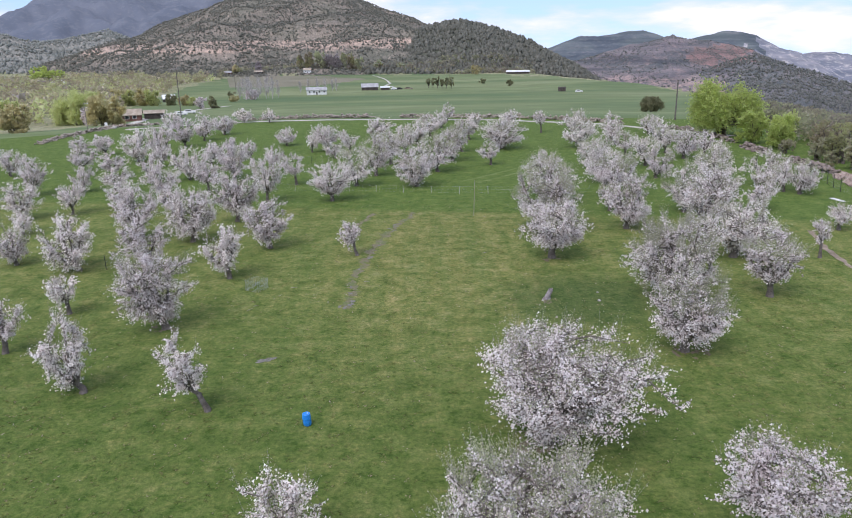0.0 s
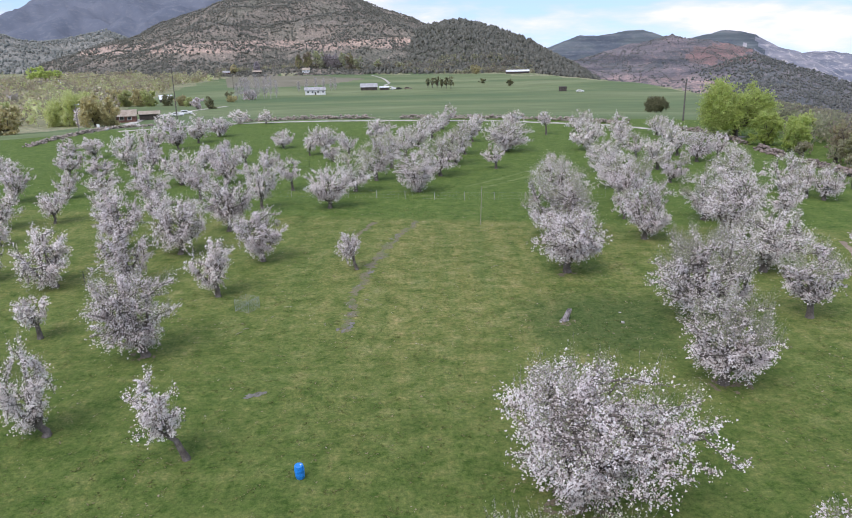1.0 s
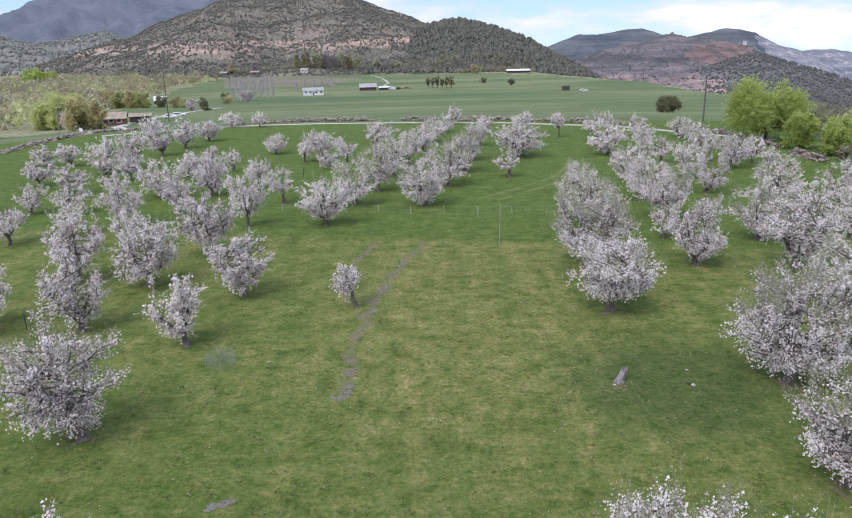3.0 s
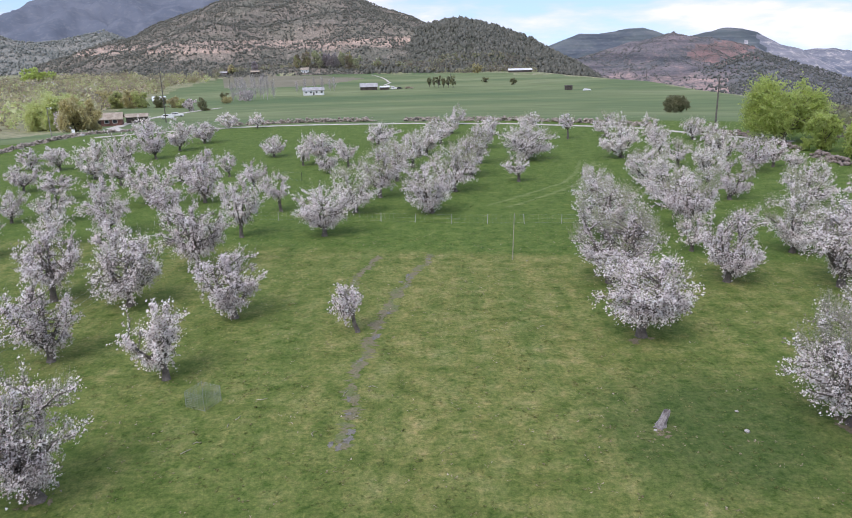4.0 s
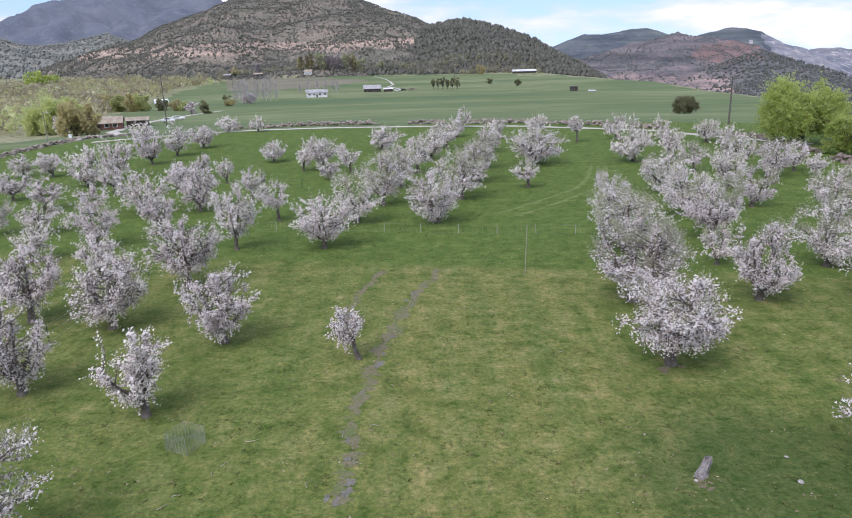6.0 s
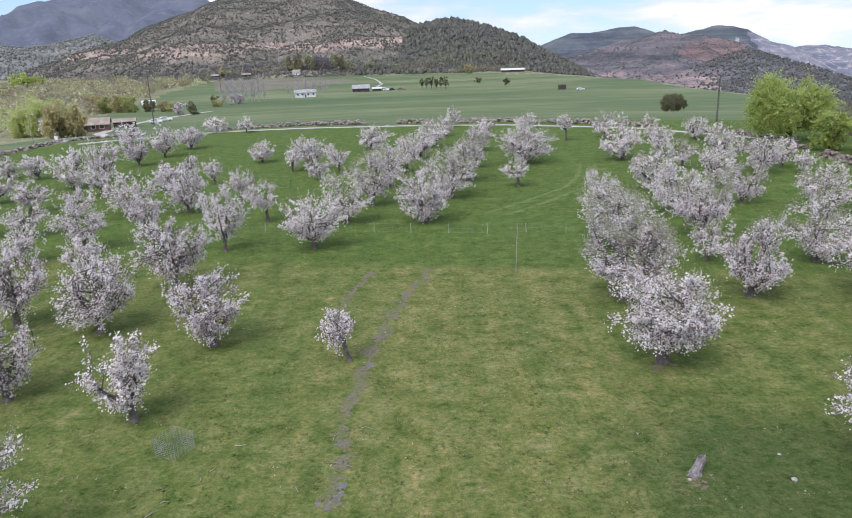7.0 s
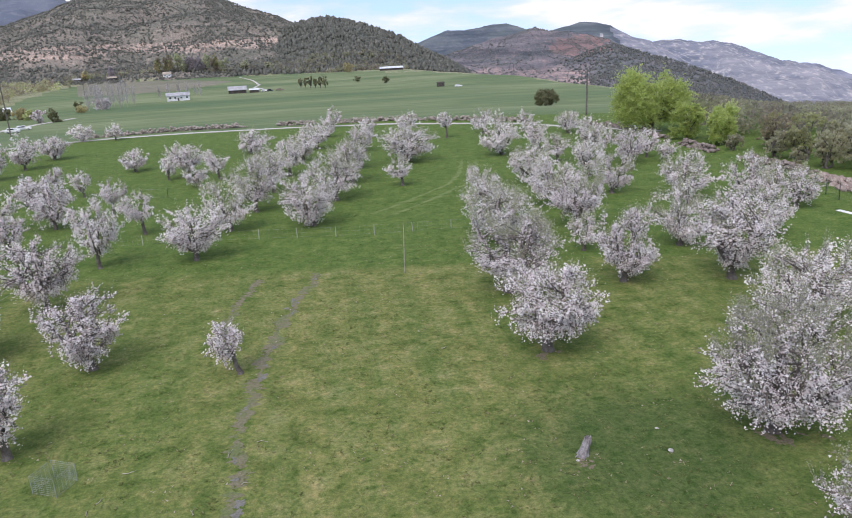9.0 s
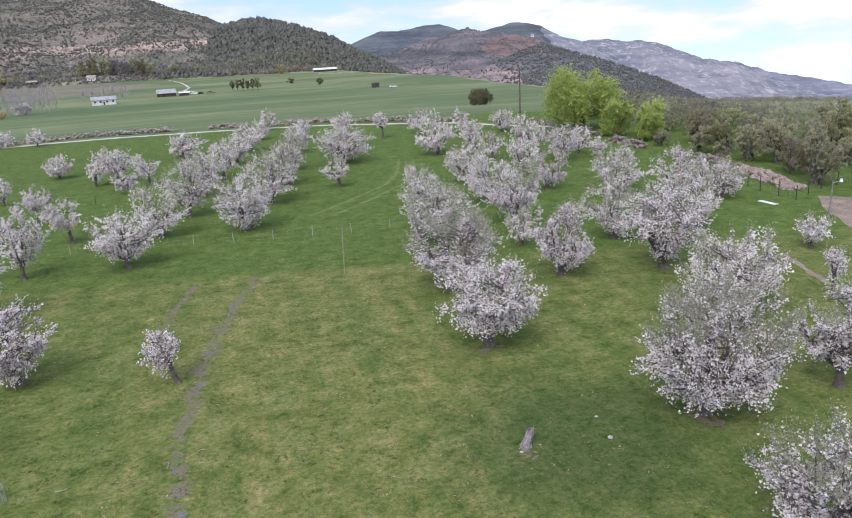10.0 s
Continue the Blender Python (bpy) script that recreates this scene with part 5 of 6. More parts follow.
bank("rubble_bank", ((46, 163), (34, 174), (18, 183), (-12.7, 188.5), (-29.6, 190), (-45.4, 187)), 3.0, 1.0, 0.36, 11, BANKSTONE, "low bank of tumbled field stones beside the lane", 11)
bank("rubble_bank", ((-68, 184), (-74.6, 178), (-77.4, 166.4), (-78.8, 155.9), (-78, 140)), 2.0, 0.7, 0.30, 14, BANKSTONE, "rough stone wall at the orchard corner", 12)
bank("rubble_bank", ((50, 155), (56, 147), (56.4, 131.3), (55.6, 116.2), (56.5, 104), (56.5, 96)), 2.2, 0.9, 0.36, 11, STONE, "dark rubble bank along the orchard edge", 13)


def rock_pile():
    rng = np.random.RandomState(21)
    pile = empty_at("rock_pile", Matrix.Translation((55.3, 89, 0)))
    meshes = []
    for _ in range(6):
        me = bpy.data.meshes.new("rock")
        bm = rock_shape(rng, 0.36)
        bm.to_mesh(me)
        bm.free()
        me.materials.append(REDSTONE)
        meshes.append(me)
    for i in range(280):
        s, u = rng.uniform(-1, 1), float(np.clip(rng.normal() * 0.45, -1, 1))
        ob = part_of("rock", meshes[i % 6], pile)
        ob.matrix_basis = pose(1.2 * s + 1.2 * u, 5.6 * s - 0.3 * u, max(0.08, (1 - abs(u)) * (1 - 0.5 * s * s) * rng.uniform(0.1, 0.85)), rng.uniform(0, 40), rng.uniform(0, 40), rng.uniform(0, 360)) @ Matrix.Scale(rng.uniform(0.5, 1.35), 4)
    tagged(pile, "heap of broken pinkish-red rock beside the fence", "rock pile")


rock_pile()


# ---- buildings ----
def house(name, x, y, turn, w, d, h, rise, wall_mat, roof_mat, label, windows=(), doors=(), eave=0.5, category="house"):
    """A gabled building. windows and doors: places along the front, as shares of its width."""
    root = empty_at(name, Matrix.Translation((x, y, ground_z(x, y) - 0.3)) @ pose(0, 0, 0, 0, 0, turn))
    bm = bmesh.new()
    for sx in (-1, 1):
        box_bm(0.25, d, h + 0.3, sx * (w / 2 - 0.125), 0, 0, bm=bm)
    for sy in (-1, 1):
        box_bm(w - 0.5, 0.25, h + 0.3, 0, sy * (d / 2 - 0.125), 0, bm=bm)
    for sx in (-1, 1):
        a = [bm.verts.new((sx * (w / 2 - o), sy, z)) for o in (0.0, 0.25) for sy, z in ((-d / 2, h + 0.3), (d / 2, h + 0.3), (0, h + 0.3 + rise))]
        for f in ((0, 1, 2), (3, 5, 4), (0, 2, 5, 3), (1, 4, 5, 2)):
            bm.faces.new([a[i] for i in f])
    part("wall", bm, wall_mat, root)
    bm = bmesh.new()
    t = 0.18
    run = d / 2 + eave
    drop = rise * eave / (d / 2)
    for sy in (-1, 1):
        lo, hi = h + 0.32 - drop, h + 0.32 + rise
        vs = [bm.verts.new((sx * (w / 2 + eave), yy, zz)) for sx in (-1, 1) for yy, zz in ((sy * run, lo), (0, hi), (0, hi + t), (sy * run, lo + t))]
        for f in ((0, 1, 2, 3), (7, 6, 5, 4), (0, 4, 5, 1), (3, 2, 6, 7), (0, 3, 7, 4), (1, 5, 6, 2)):
            bm.faces.new([vs[i] for i in f])
    bmesh.ops.recalc_face_normals(bm, faces=bm.faces)
    part("roof", bm, roof_mat, root)
    for share in windows:
        win = part("window", box_bm(1.5, 0.10, 1.3, share * w, -d / 2 - 0.05, 0.3 + h * 0.42), WHITEPAINT, root, "white framed window")
        part("pane", box_bm(1.25, 0.06, 1.05, share * w, -d / 2 - 0.10, 0.3 + h * 0.42 + 0.12), GLASS, win)
    for share in doors:
        part("door", box_bm(1.0, 0.12, 2.05, share * w, -d / 2 - 0.06, 0.3), DARKWALL, root, "dark plank door")
    return tagged(root, label, category)


house("farmhouse", -109.0, 262, 18, 11.5, 8, 2.4, 1.7, REDWALL, ROOFBROWN, "low brown farmhouse with tan shingle roof by the lane", (-0.3, 0.1, 0.32), (-0.1,))
house("carport", -102.5, 274, 18, 7, 6, 2.2, 0.8, DARKWALL, ROOFBROWN, "dark open-fronted carport beside the farmhouse", (), (), 0.4, "carport")
house("cottage", -168, 478, 24, 7.5, 7, 2.2, 2.2, DARKWALL, ROOFWHITE, "small dark cottage with bright white metal roof among trees", (-0.25, 0.2), (0,))
house("white_house", -79.3, 540, 10, 14.6, 8.5, 3.4, 1.7, WHITEPAINT, ROOFGREY, "long white two-level house with pale roof above the field", (-0.36, -0.14, 0.14, 0.38), (0.0,))
house("barn", -43.0, 587, 4, 13.0, 9, 2.6, 2.4, DARKWALL, ROOFGREY, "long dark barn with grey tin roof in the field", (), (-0.2, 0.2), 0.5, "barn")
house("lean_to", -30.5, 585, 2, 7, 5, 2.0, 0.7, DARKWALL, ROOFWHITE, "small dark shed with a pale roof beside the barn", (), (0,), 0.4, "shed")
house("long_shed", 115.3, 886, -3, 27, 9, 2.6, 1.6, DARKWALL, ROOFWHITE, "long low shed with white metal roof at the hill foot", (), (), 0.6, "shed")
house("field_shelter", 101, 527, -8, 5.2, 4.0, 2.6, 0.5, DARKWALL, DARKWALL, "dark wooden animal shelter alone in the field", (), (0,), 0.2, "shed")
house("hill_house", -157, 996, 5, 10, 8, 3.8, 2.6, WHITEPAINT, ROOFBROWN, "pale house with brown roof under the hill", (-0.25, 0.25), (0,))
house("roadside_house", -222, 990, 9, 11, 7, 2.4, 1.6, DARKWALL, ROOFBROWN, "low dark house at the foot of the hill", (-0.3, 0.3), (0,))
house("roadside_house", -262, 985, 4, 9, 7, 2.4, 1.6, REDWALL, ROOFGREY, "low brown house at the foot of the hill", (-0.3, 0.3), (0,))
house("valley_house", -430, 830, 20, 15, 10, 4.0, 2.4, WHITEPAINT, ROOFWHITE, "white house far off in the wooded valley", (-0.3, 0, 0.3), ())
house("valley_house", -395, 790, 30, 13, 9, 4.0, 2.4, WHITEPAINT, ROOFWHITE, "white house among flowering valley trees", (-0.3, 0.3), ())
leafy_tree("valley_tree", -470, 905, 17, 17, SPRING, "bright yellow-green tree far off in the valley", 530, 3, 0.0, 1.2, 1.3)
leafy_tree("valley_tree", -447, 900, 14, 11, SPRING, "bright yellow-green tree in the far valley", 531, 3, 0.0, 1.2, 1.3)
leafy_tree("foot_tree", 66.0, 900, 11, 6.5, OLIVE, "pale green tree at the foot of the dark hill", 532, 3, 0.0, 1.2, 0.9)


def car(x, y, turn, body_mat, label, length=4.6):
    """A parked car with body, cabin glass and four wheels."""
    root = empty_at("car", Matrix.Translation((x, y, ground_z(x, y))) @ pose(0, 0, 0, 0, 0, turn))
    part("body", box_bm(length, 1.8, 0.75, 0, 0, 0.35, 0.14), body_mat, root)
    cab = box_bm(length * 0.52, 1.6, 0.6, -0.1 * length, 0, 1.08, 0.16)
    part("cabin", cab, body_mat, root)
    for sy in (-1, 1):
        part("side_window", box_bm(length * 0.42, 0.04, 0.34, -0.1 * length, sy * 0.80, 1.2), GLASS, root)
    for sx in (-1, 1):
        for sy in (-1, 1):
            m = Matrix.Translation((sx * length * 0.31, sy * 0.82, 0.33)) @ Matrix.Rotation(radians(90), 4, "X")
            wheel = part("wheel", cyl_bm(0.33, 0.33, 0.22, m=m, seg=14), RUBBER, root)
            part("rim", cyl_bm(0.19, 0.19, 0.24, m=m, seg=12), WIRE, wheel)
    return tagged(root, label, "car")


car(-97.5, 290, 10, WHITEPAINT, "white car parked beside the drive")
car(-98.5, 303, 20, WHITEPAINT, "white van parked further up the drive", 5.4)
car(108.6, 504, -5, WHITEPAINT, "white pickup parked in the far field", 5.2)
car(-23.5, 584, 8, WHITEPAINT, "pale car parked beside the sheds")
car(-19.0, 587, 30, DARKMETAL, "dark old tractor-sized car by the sheds")
car(-11.7, 590, 3, DIRT, "tan trailer standing beyond the sheds", 7.0)


# ---- poles, lines and fences ----
POLEWOOD = two_scale("tarred_pole", (0.09, 0.08, 0.07), (0.14, 0.125, 0.11), (0.20, 0.18, 0.165), 2.0, 18.0, 0.9)


def power_pole(x, y, height, label, turn=0.0):
    root = empty_at("power_pole", Matrix.Translation((x, y, ground_z(x, y) - 0.3)) @ pose(0, 0, 0, 0, 0, turn))
    part("pole", cyl_bm(0.20, 0.13, height + 0.3, seg=10), POLEWOOD, root)
    part("crossarm", box_bm(2.4, 0.12, 0.14, 0, -0.12, height - 0.5, 0.01), GREYWOOD, root)
    for sx in (-1.05, -0.4, 0.4, 1.05):
        part("insulator", cyl_bm(0.05, 0.035, 0.16, sx, -0.12, height - 0.36, 8), WIRE, root)
    return tagged(root, label, "power pole", "power line")


def wire_between(a, b, sag, r=0.03):
    k = np.linspace(0, 1, 15)
    p = np.array(a)[None] * (1 - k[:, None]) + np.array(b)[None] * k[:, None]
    p[:, 2] -= sag * 4 * k * (1 - k)
    return p, np.full(15, r)


POLES = [(-90.0, 267, 18.5), (-250, 290, 15.0), (-165, 640, 13.0), (59.2, 168.5, 9.2), (190, 640, 11.0), (30, 810, 11.0)]
for x, y, h in POLES:
    power_pole(x, y, h, "tall grey wooden power pole with crossarm at the field edge", 20)
for k, (i, j) in enumerate(((0, 1), (0, 2), (3, 4), (4, 5))):
    a, b = POLES[i], POLES[j]
    za, zb = ground_z(*a[:2]) + a[2] - 0.2, ground_z(*b[:2]) + b[2] - 0.2
    for off in (-1.0, 0.4, 1.0):
        v, f = tubes([wire_between((a[0] + off * 0.9, a[1] + off * 0.4, za), (b[0] + off * 0.9, b[1] + off * 0.4, zb), 2.0, 0.013)], 4)
        tagged(new("power_line", mesh_of("power_line", v, f, DARKMETAL)), "thin dark power line strung between poles", "power line", "power line wires")


def pole_lamp(x, y, h, label):
    root = empty_at("yard_light", Matrix.Translation((x, y, ground_z(x, y))))
    part("pole", cyl_bm(0.09, 0.06, h, seg=10), GREYWOOD, root)
    m = Matrix.Translation((0.45, 0, h - 0.15)) @ Matrix.Rotation(radians(80), 4, "Y")
    part("arm", cyl_bm(0.03, 0.03, 0.9, m=m, seg=8), WIRE, root)
    part("lamp_head", cyl_bm(0.16, 0.09, 0.28, 0.88, 0, h - 0.22, 10), WHITEPAINT, root, "white lamp head")
    return tagged(root, label, "yard light")


pole_lamp(-80.8, 172, 6.2, "unlit yard light on a grey pole by the wall")
pole_lamp(48.5, 73.3, 3.3, "unlit yard light on a post beside the dirt yard")


PALEPOST = two_scale("pale_stakes", (0.40, 0.40, 0.36), (0.48, 0.48, 0.44), (0.56, 0.56, 0.52), 2.0, 16.0, 0.7)


def stake_fence(name, pts, gap, h, rails, post_mat, label, mesh_gap=0.0, r=0.035):
    """Posts with wires between; mesh_gap adds upright wires."""
    root = empty_at(name, Matrix.Translation((*pts[0], 0)))
    pts = np.array(pts, float)
    seg = np.r_[0, np.cumsum(np.hypot(*np.diff(pts, axis=0).T))]
    rng = np.random.RandomState(int(seg[-1] * 10))
    me = None
    for s in np.arange(0, seg[-1] + 0.01, gap):
        x, y = np.interp(s, seg, pts[:, 0]) - pts[0, 0], np.interp(s, seg, pts[:, 1]) - pts[0, 1]
        if me is None:
            ob = part("post", cyl_bm(r, r * 0.8, h + 0.1, 0, 0, -0.1, 8), post_mat, root)
            me = ob.data
        else:
            ob = part_of("post", me, root)
        ob.matrix_basis = pose(x, y, 0, rng.normal() * 2, rng.normal() * 2, 0)
    p3 = np.c_[pts - pts[0], np.zeros(len(pts))]
    for k in range(rails):
        z = h * (0.12 + 0.82 * k / max(1, rails - 1))
        v, f = tubes([(p3 + (0, 0, z), np.full(len(p3), 0.0025 if mesh_gap else 0.005))], 4)
        part_of("wire", mesh_of("wire", v, f, WIRE), root)
    if mesh_gap:
        ups = []
        for s in np.arange(0, seg[-1], mesh_gap):
            x, y = np.interp(s, seg, pts[:, 0]) - pts[0, 0], np.interp(s, seg, pts[:, 1]) - pts[0, 1]
            ups.append((np.array([(x, y, 0.05), (x, y, h * 0.92)]), np.full(2, 0.0028)))
        v, f = tubes(ups, 3)
        tagged(part_of("netting", mesh_of("netting", v, f, WIRE), root), kind="stuff")
    return tagged(root, label, "fence")


stake_fence("net_fence", ((-20.5, 91.6), (-8.9, 90.0), (2.4, 87.7), (12.8, 86.8), (21, 86.8)), 3.6, 0.95, 3, PALEPOST, "low electric netting fence with pale stakes across the orchard", 0.45, 0.03)
stake_fence("wire_fence", ((-27.5, 58), (-25.6, 65.1), (-24.5, 78.5), (-21.8, 90.8)), 6.7, 1.25, 3, DARKMETAL, "wire fence on dark steel posts beside the trees")
stake_fence("chain_fence", ((53.5, 97), (50.5, 84.5), (50.6, 79.7)), 2.6, 1.7, 5, DARKMETAL, "wire mesh fence on dark posts by the rock heap", 0.3, 0.045)
stake_fence("yard_fence", ((50.7, 79.6), (55.5, 82), (62, 84)), 3.0, 1.5, 3, DARKMETAL, "dark pipe rail fence along the dirt yard", 0.0, 0.05)
stake_fence("post_row", ((-18.1, 113.3), (-21.3, 113.8)), 3.2, 1.2, 2, DARKMETAL, "pair of dark fence posts among the trees")


def field_pole():
    root = empty_at("slender_pole", pose(5.3, 75.4, 0, 0, 1.5, 0))
    part("pole", cyl_bm(0.042, 0.028, 4.0, 0, 0, -0.1, 8), POSTWOOD, root)
    part("bracket", box_bm(0.07, 0.07, 0.10, 0, 0, 3.5, 0.01), WIRE, root, "small steel bracket")
    tagged(root, "slender pale wooden pole standing in the pasture", "pole")


field_pole()


# ---- things in the pasture ----
def barrel():
    root = empty_at("barrel", pose(-6.05, 31.3, 0, 3, -4, 20) @ Matrix.Scale(0.8, 4))
    bm = bmesh.new()
    prof = ((0.20, 0.0), (0.235, 0.02), (0.255, 0.10), (0.265, 0.24), (0.275, 0.27), (0.265, 0.30), (0.268, 0.48), (0.28, 0.51), (0.268, 0.54), (0.255, 0.72), (0.235, 0.80), (0.225, 0.82), (0.20, 0.80))
    rings = [[bm.verts.new((r * math.cos(a * math.tau / 24), r * math.sin(a * math.tau / 24), z)) for a in range(24)] for r, z in prof]
    for lo, hi in zip(rings, rings[1:]):
        for a in range(24):
            bm.faces.new((lo[a], lo[(a + 1) % 24], hi[(a + 1) % 24], hi[a]))
    bm.faces.new(rings[0][::-1])
    bm.faces.new(rings[-1])
    for f in bm.faces:
        f.smooth = True
    part("drum", bm, BLUE, root)
    part("bung", cyl_bm(0.04, 0.04, 0.04, 0.11, 0, 0.80, 12), WHITEPAINT, root, "white screw bung")
    tagged(root, "bright blue plastic drum standing in the grass", "barrel")


def stump():
    rng = np.random.RandomState(5)
    bm = bmesh.new()
    k = 18
    prof = ((0.48, -0.1, 0), (0.42, 0.12, 0.03), (0.35, 0.4, 0.13), (0.32, 0.75, 0.26), (0.31, 1.05, 0.40), (0.27, 1.25, 0.48))
    flare = 1 + 0.22 * rng.normal(size=k)
    rings = []
    for i, (r, z, lean) in enumerate(prof):
        rings.append([bm.verts.new((lean + r * (1 + (flare[a] - 1) * (1.0 if i < 2 else 0.4)) * math.cos(a * math.tau / k), lean * 0.3 + r * (1 + (flare[a] - 1) * 0.5) * math.sin(a * math.tau / k), z + (0.22 * abs(rng.normal()) if i == 5 else 0))) for a in range(k)])
    inner = [bm.verts.new((0.40 + 0.18 * math.cos(a * math.tau / k), 0.12 + 0.18 * math.sin(a * math.tau / k), 0.85)) for a in range(k)]
    for lo, hi in zip(rings + [rings[-1]][:0], rings[1:]):
        for a in range(k):
            bm.faces.new((lo[a], lo[(a + 1) % k], hi[(a + 1) % k], hi[a]))
    for a in range(k):
        bm.faces.new((rings[-1][a], rings[-1][(a + 1) % k], inner[(a + 1) % k], inner[a]))
    bm.faces.new(inner)
    root = empty_at("tree_stump", pose(8.75, 48.7, 0, 0, 0, 20) @ Matrix.Rotation(radians(10), 4, "Y") @ Matrix.Scale(0.55, 4))
    part("bole", bm, GREYWOOD, root)
    v, f = tubes([((np.array((0.3 * math.cos(a), 0.3 * math.sin(a), 0.12)), np.array((0.62 * math.cos(a), 0.62 * math.sin(a), -0.05))), (0.10, 0.04)) for a in (0.3, 1.7, 3.0, 4.4, 5.5)], 6)
    for i in range(5):
        part_of("root", mesh_of("root", v[i * 12:(i + 1) * 12], f[i * 6:(i + 1) * 6] - i * 12, GREYWOOD), root)
    tagged(root, "broken hollow grey tree stump in the pasture", "stump")


def wire_cage():
    root = empty_at("wire_cage", pose(-13.2, 52.0, 0, 0, 0, 64))
    s, h = 0.60, 0.85
    for sx in (-s, s):
        for sy in (-s, s):
            part("corner_post", cyl_bm(0.012, 0.012, h, sx, sy, 0, 8), WIRE, root)
    for ax in (0, 1):
        for sd in (-s, s):
            for z in np.linspace(0.05, h, 9):
                a, b = ((-s, sd, z), (s, sd, z)) if ax == 0 else ((sd, -s, z), (sd, s, z))
                v, f = tubes([(np.array([a, b]), np.full(2, 0.005))], 5)
                part_of("rail", mesh_of("rail", v, f, WIRE), root)
            for u in np.linspace(-s, s, 7):
                a, b = ((u, sd, 0.0), (u, sd, h)) if ax == 0 else ((sd, u, 0.0), (sd, u, h))
                v, f = tubes([(np.array([a, b]), np.full(2, 0.004))], 5)
                part_of("upright_wire", mesh_of("upright_wire", v, f, WIRE), root)
    tagged(root, "open square cage of galvanised wire panels on grass", "wire cage")


def loose_rock(x, y, r, seed, label):
    rng = np.random.RandomState(seed)
    bm = rock_shape(rng, r)
    bmesh.ops.subdivide_edges(bm, edges=bm.edges[:], cuts=1, smooth=0.6)
    me = bpy.data.meshes.new("rock")
    bm.to_mesh(me)
    bm.free()
    me.materials.append(PALESTONE)
    ob = new("rock", me)
    ob.matrix_world = pose(x, y, r * 0.25, 0, 0, seed * 40)
    tagged(ob, label, "rock", "pasture rocks")


PALESTONE = two_scale("pale_stone", (0.34, 0.32, 0.29), (0.44, 0.42, 0.39), (0.54, 0.52, 0.49), 2.0, 14.0, 0.9)
barrel()
stump()
wire_cage()
loose_rock(12.5, 48.1, 0.14, 3, "pale flat rock lying in the grass")
loose_rock(12.8, 49.9, 0.07, 4, "low pale rock sunk in the grass")
loose_rock(8.45, 48.4, 0.09, 5, "small white rock beside the stump")
loose_rock(-74.5, 172.5, 0.5, 6, "white boulder at the end of the wall")


def plank():
    bm = box_bm(2.0, 0.55, 0.06, 0, 0, 0.02, 0.01)
    me = bpy.data.meshes.new("plank")
    bm.to_mesh(me)
    bm.free()
    me.materials.append(WHITEPAINT)
    ob = new("plank", me)
    ob.matrix_world = pose(47.6, 79.8, 0, 0, 0, -80)
    tagged(ob, "white board lying flat on the green grass", "board")


plank()


def sign(x, y, w, h, up, label):
    root = empty_at("field_sign", pose(x, y, ground_z(x, y), 0, 0, -20))
    part("stake", box_bm(0.09, 0.09, up + h, 0, 0.06, 0, 0.005), GREYWOOD, root)
    part("board", box_bm(w, 0.04, h, 0, 0, up, 0.005), WHITEPAINT, root, "blank white board")
    tagged(root, label, "sign")


sign(-78.0, 176.0, 0.9, 0.9, 0.4, "small blank white sign by the lane")


# ---- grass and litter ----
TUFT = island_mat("grass_tufts", [(0.0, (0.13, 0.165, 0.05)), (0.5, (0.19, 0.215, 0.075)), (0.85, (0.26, 0.26, 0.11)), (1.0, (0.36, 0.32, 0.19))], 0.55)
LUSHTUFT = island_mat("lush_tufts", [(0.0, (0.085, 0.14, 0.04)), (0.6, (0.12, 0.178, 0.055)), (1.0, (0.17, 0.215, 0.085))], 0.55)
LITTER = island_mat("dry_litter", [(0.0, (0.24, 0.20, 0.12)), (0.6, (0.37, 0.32, 0.21)), (1.0, (0.55, 0.50, 0.39))], 0.3)


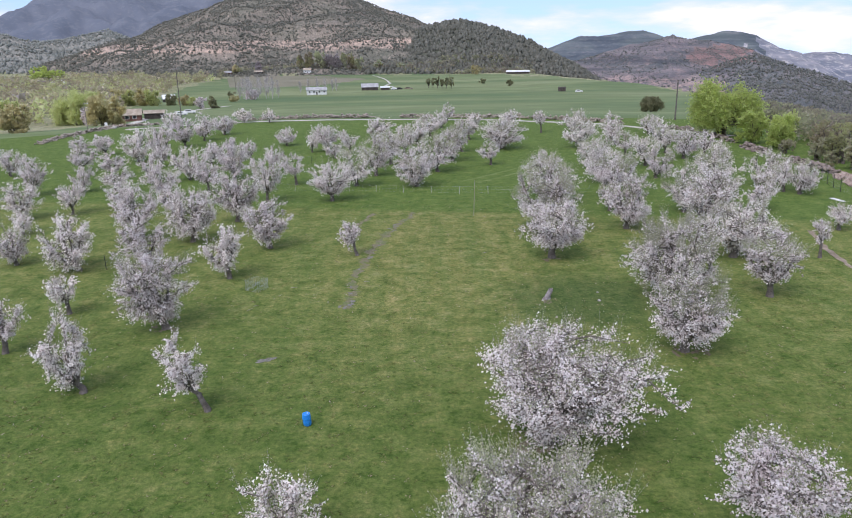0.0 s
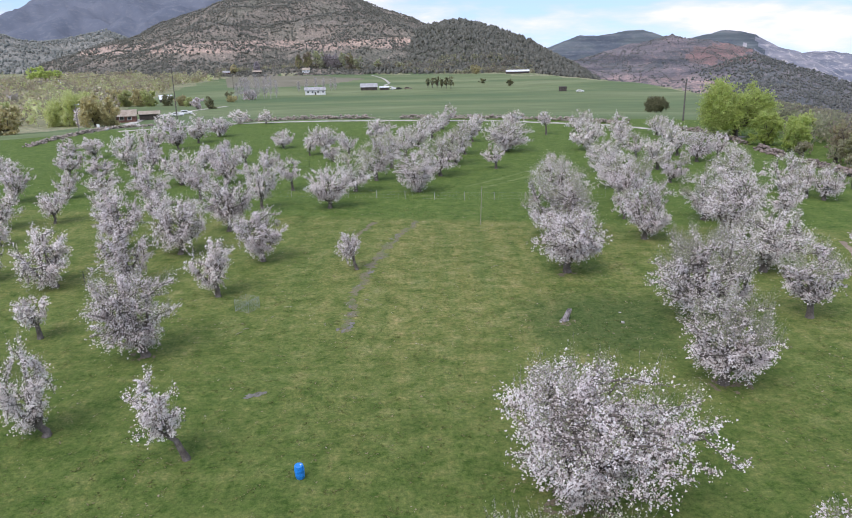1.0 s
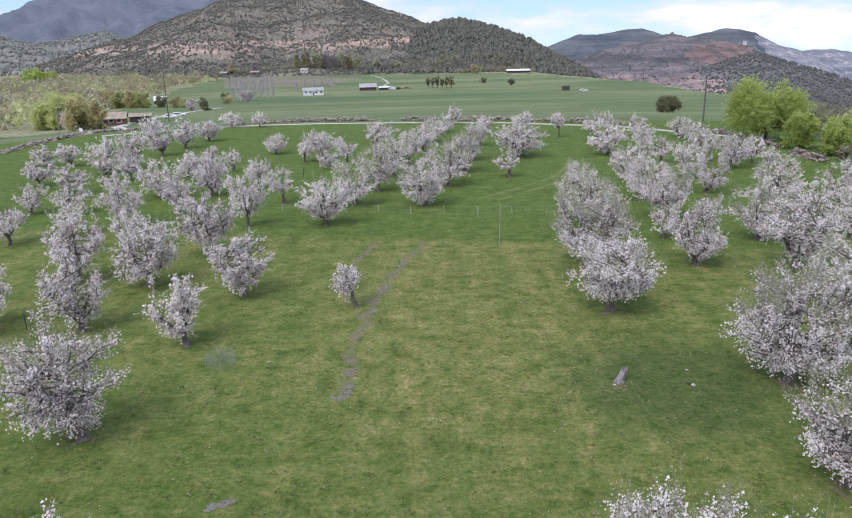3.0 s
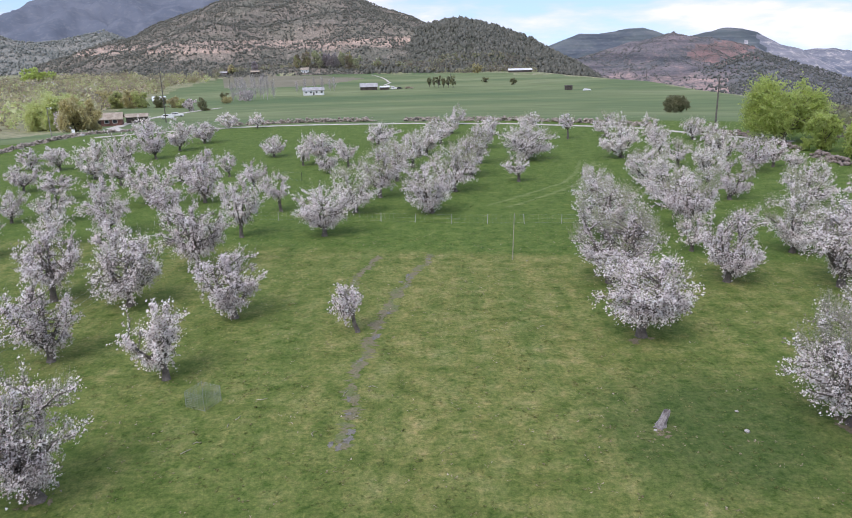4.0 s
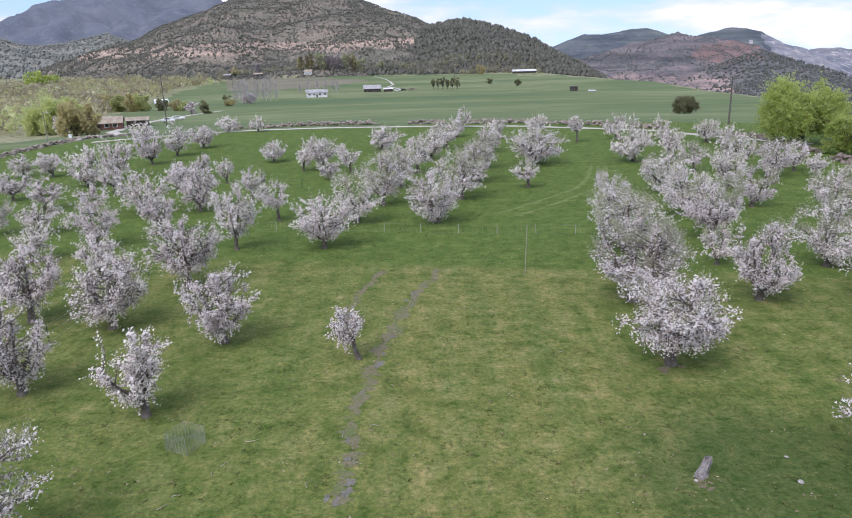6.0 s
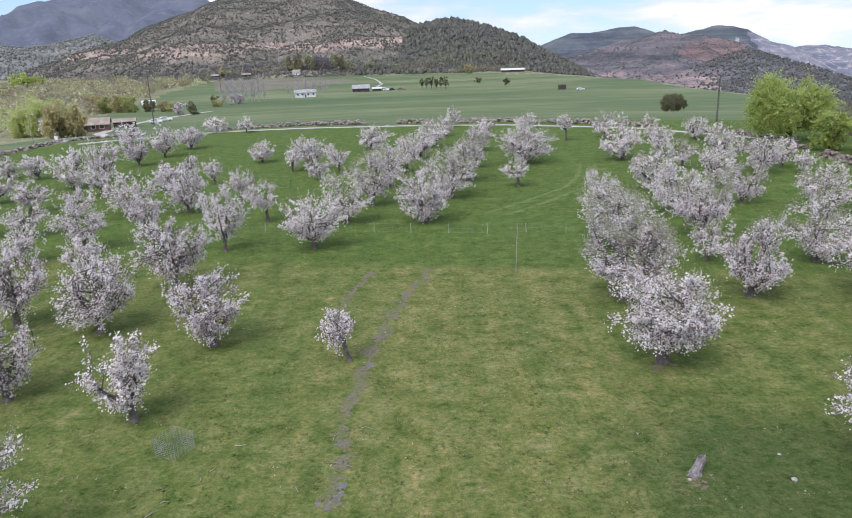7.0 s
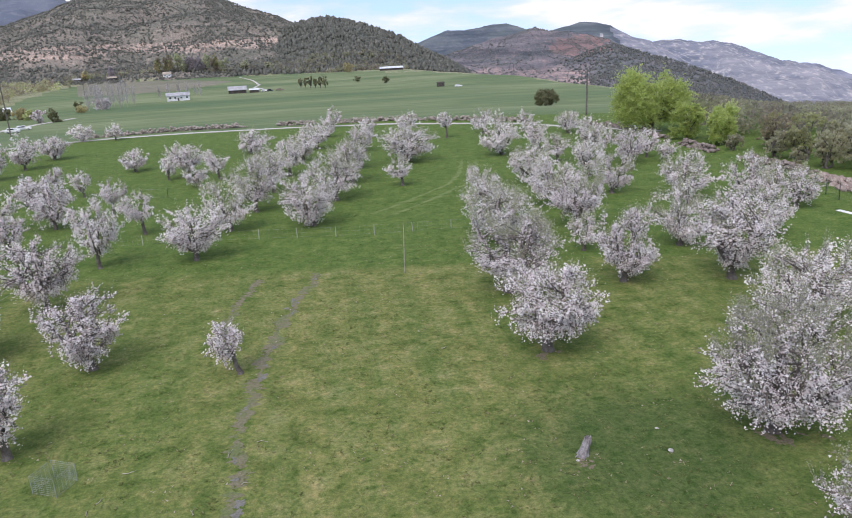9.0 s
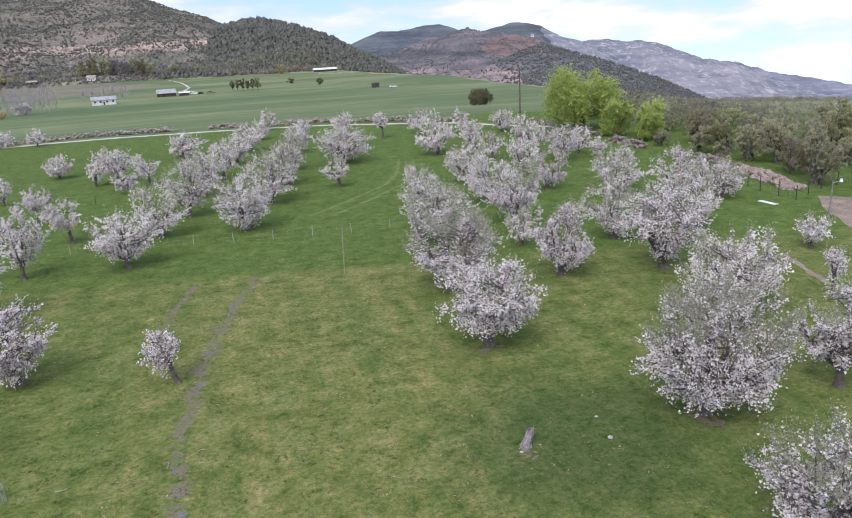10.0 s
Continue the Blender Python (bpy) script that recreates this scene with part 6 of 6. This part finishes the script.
def tufts(name, n, xs, ys, h, w, mat, label, seed, low, blades, flat=0.0):
    """Short leaning blades in tufts, thicker in some places than others."""
    rng = np.random.RandomState(seed)
    x, y = rng.uniform(*xs, n), rng.uniform(*ys, n)
    ok = wave_noise(x, y, 7, seed, 3) > low
    x, y = x[ok], y[ok]
    k = len(x) * blades
    bx, by = np.repeat(x, blades) + rng.normal(size=k) * 0.12, np.repeat(y, blades) + rng.normal(size=k) * 0.12
    a, t = rng.uniform(0, 6.28, k), rng.uniform(0, 6.28, k)
    hh, ww = h * rng.uniform(0.5, 1.4, k), w * rng.uniform(0.6, 1.3, k)
    z = np.full(k, 0.012)
    p = np.stack([bx, by, z], -1)
    side = np.stack([np.cos(a), np.sin(a), 0 * a], -1) * ww[:, None]
    tip = p + np.stack([np.cos(t) * hh * 0.7, np.sin(t) * hh * 0.7, hh * (1 - flat) + 0.01], -1)
    v = np.stack([p - side, p + side, tip], 1).reshape(-1, 3)
    tagged(new(name, mesh_of(name, v, np.arange(len(v)).reshape(-1, 3), mat)), label, "grass", kind="stuff")


tufts("grass_tufts", 9000, (-34, 36), (20, 84), 0.16, 0.055, TUFT, "short uneven green pasture grass", 91, -0.5, 4, 0.86)
tufts("far_grass_tufts", 7000, (-60, 58), (84, 160), 0.20, 0.08, LUSHTUFT, "short uneven green orchard grass", 92, -0.5, 4, 0.86)
tufts("dry_litter", 2600, (-26, 28), (20, 84), 0.13, 0.045, LITTER, "dry stalks and pale leaves scattered on the pasture", 93, 0.0, 3, 0.8)


def fallen_branch(x, y, turn, ln, seed):
    rng = np.random.RandomState(seed)
    p = np.array([(0, 0, 0.015), (ln * 0.4, rng.normal() * 0.08, 0.03), (ln, rng.normal() * 0.12, 0.015)])
    q = np.array([p[1], p[1] + (ln * 0.3, 0.08, 0.0)])
    v, f = tubes([(p, (0.026, 0.02, 0.008)), (q, (0.012, 0.005))], 6)
    ob = new("fallen_branch", mesh_of("fallen_branch", v, f, POSTWOOD, smooth=True))
    ob.matrix_world = pose(x, y, 0, 0, 0, turn)
    tagged(ob, "dry pale branch fallen on the grass", "branch", "fallen branches")


for i, (x, y, turn, ln) in enumerate(((-10.6, 52.3, 20, 0.9), (-11.2, 50.3, 60, 0.7), (-11.4, 49.6, 80, 0.6), (-6.2, 52.4, 70, 1.1), (-5.0, 53.4, 5, 0.8), (-12.6, 48.2, 40, 0.6), (-7.2, 48.6, 85, 0.8), (-12.9, 47.4, 50, 0.9), (-5.5, 50.2, 20, 0.6), (5.2, 61.0, 30, 0.7), (6.4, 74.6, 80, 0.8))):
    fallen_branch(x, y, turn, ln * 0.62, 900 + i)
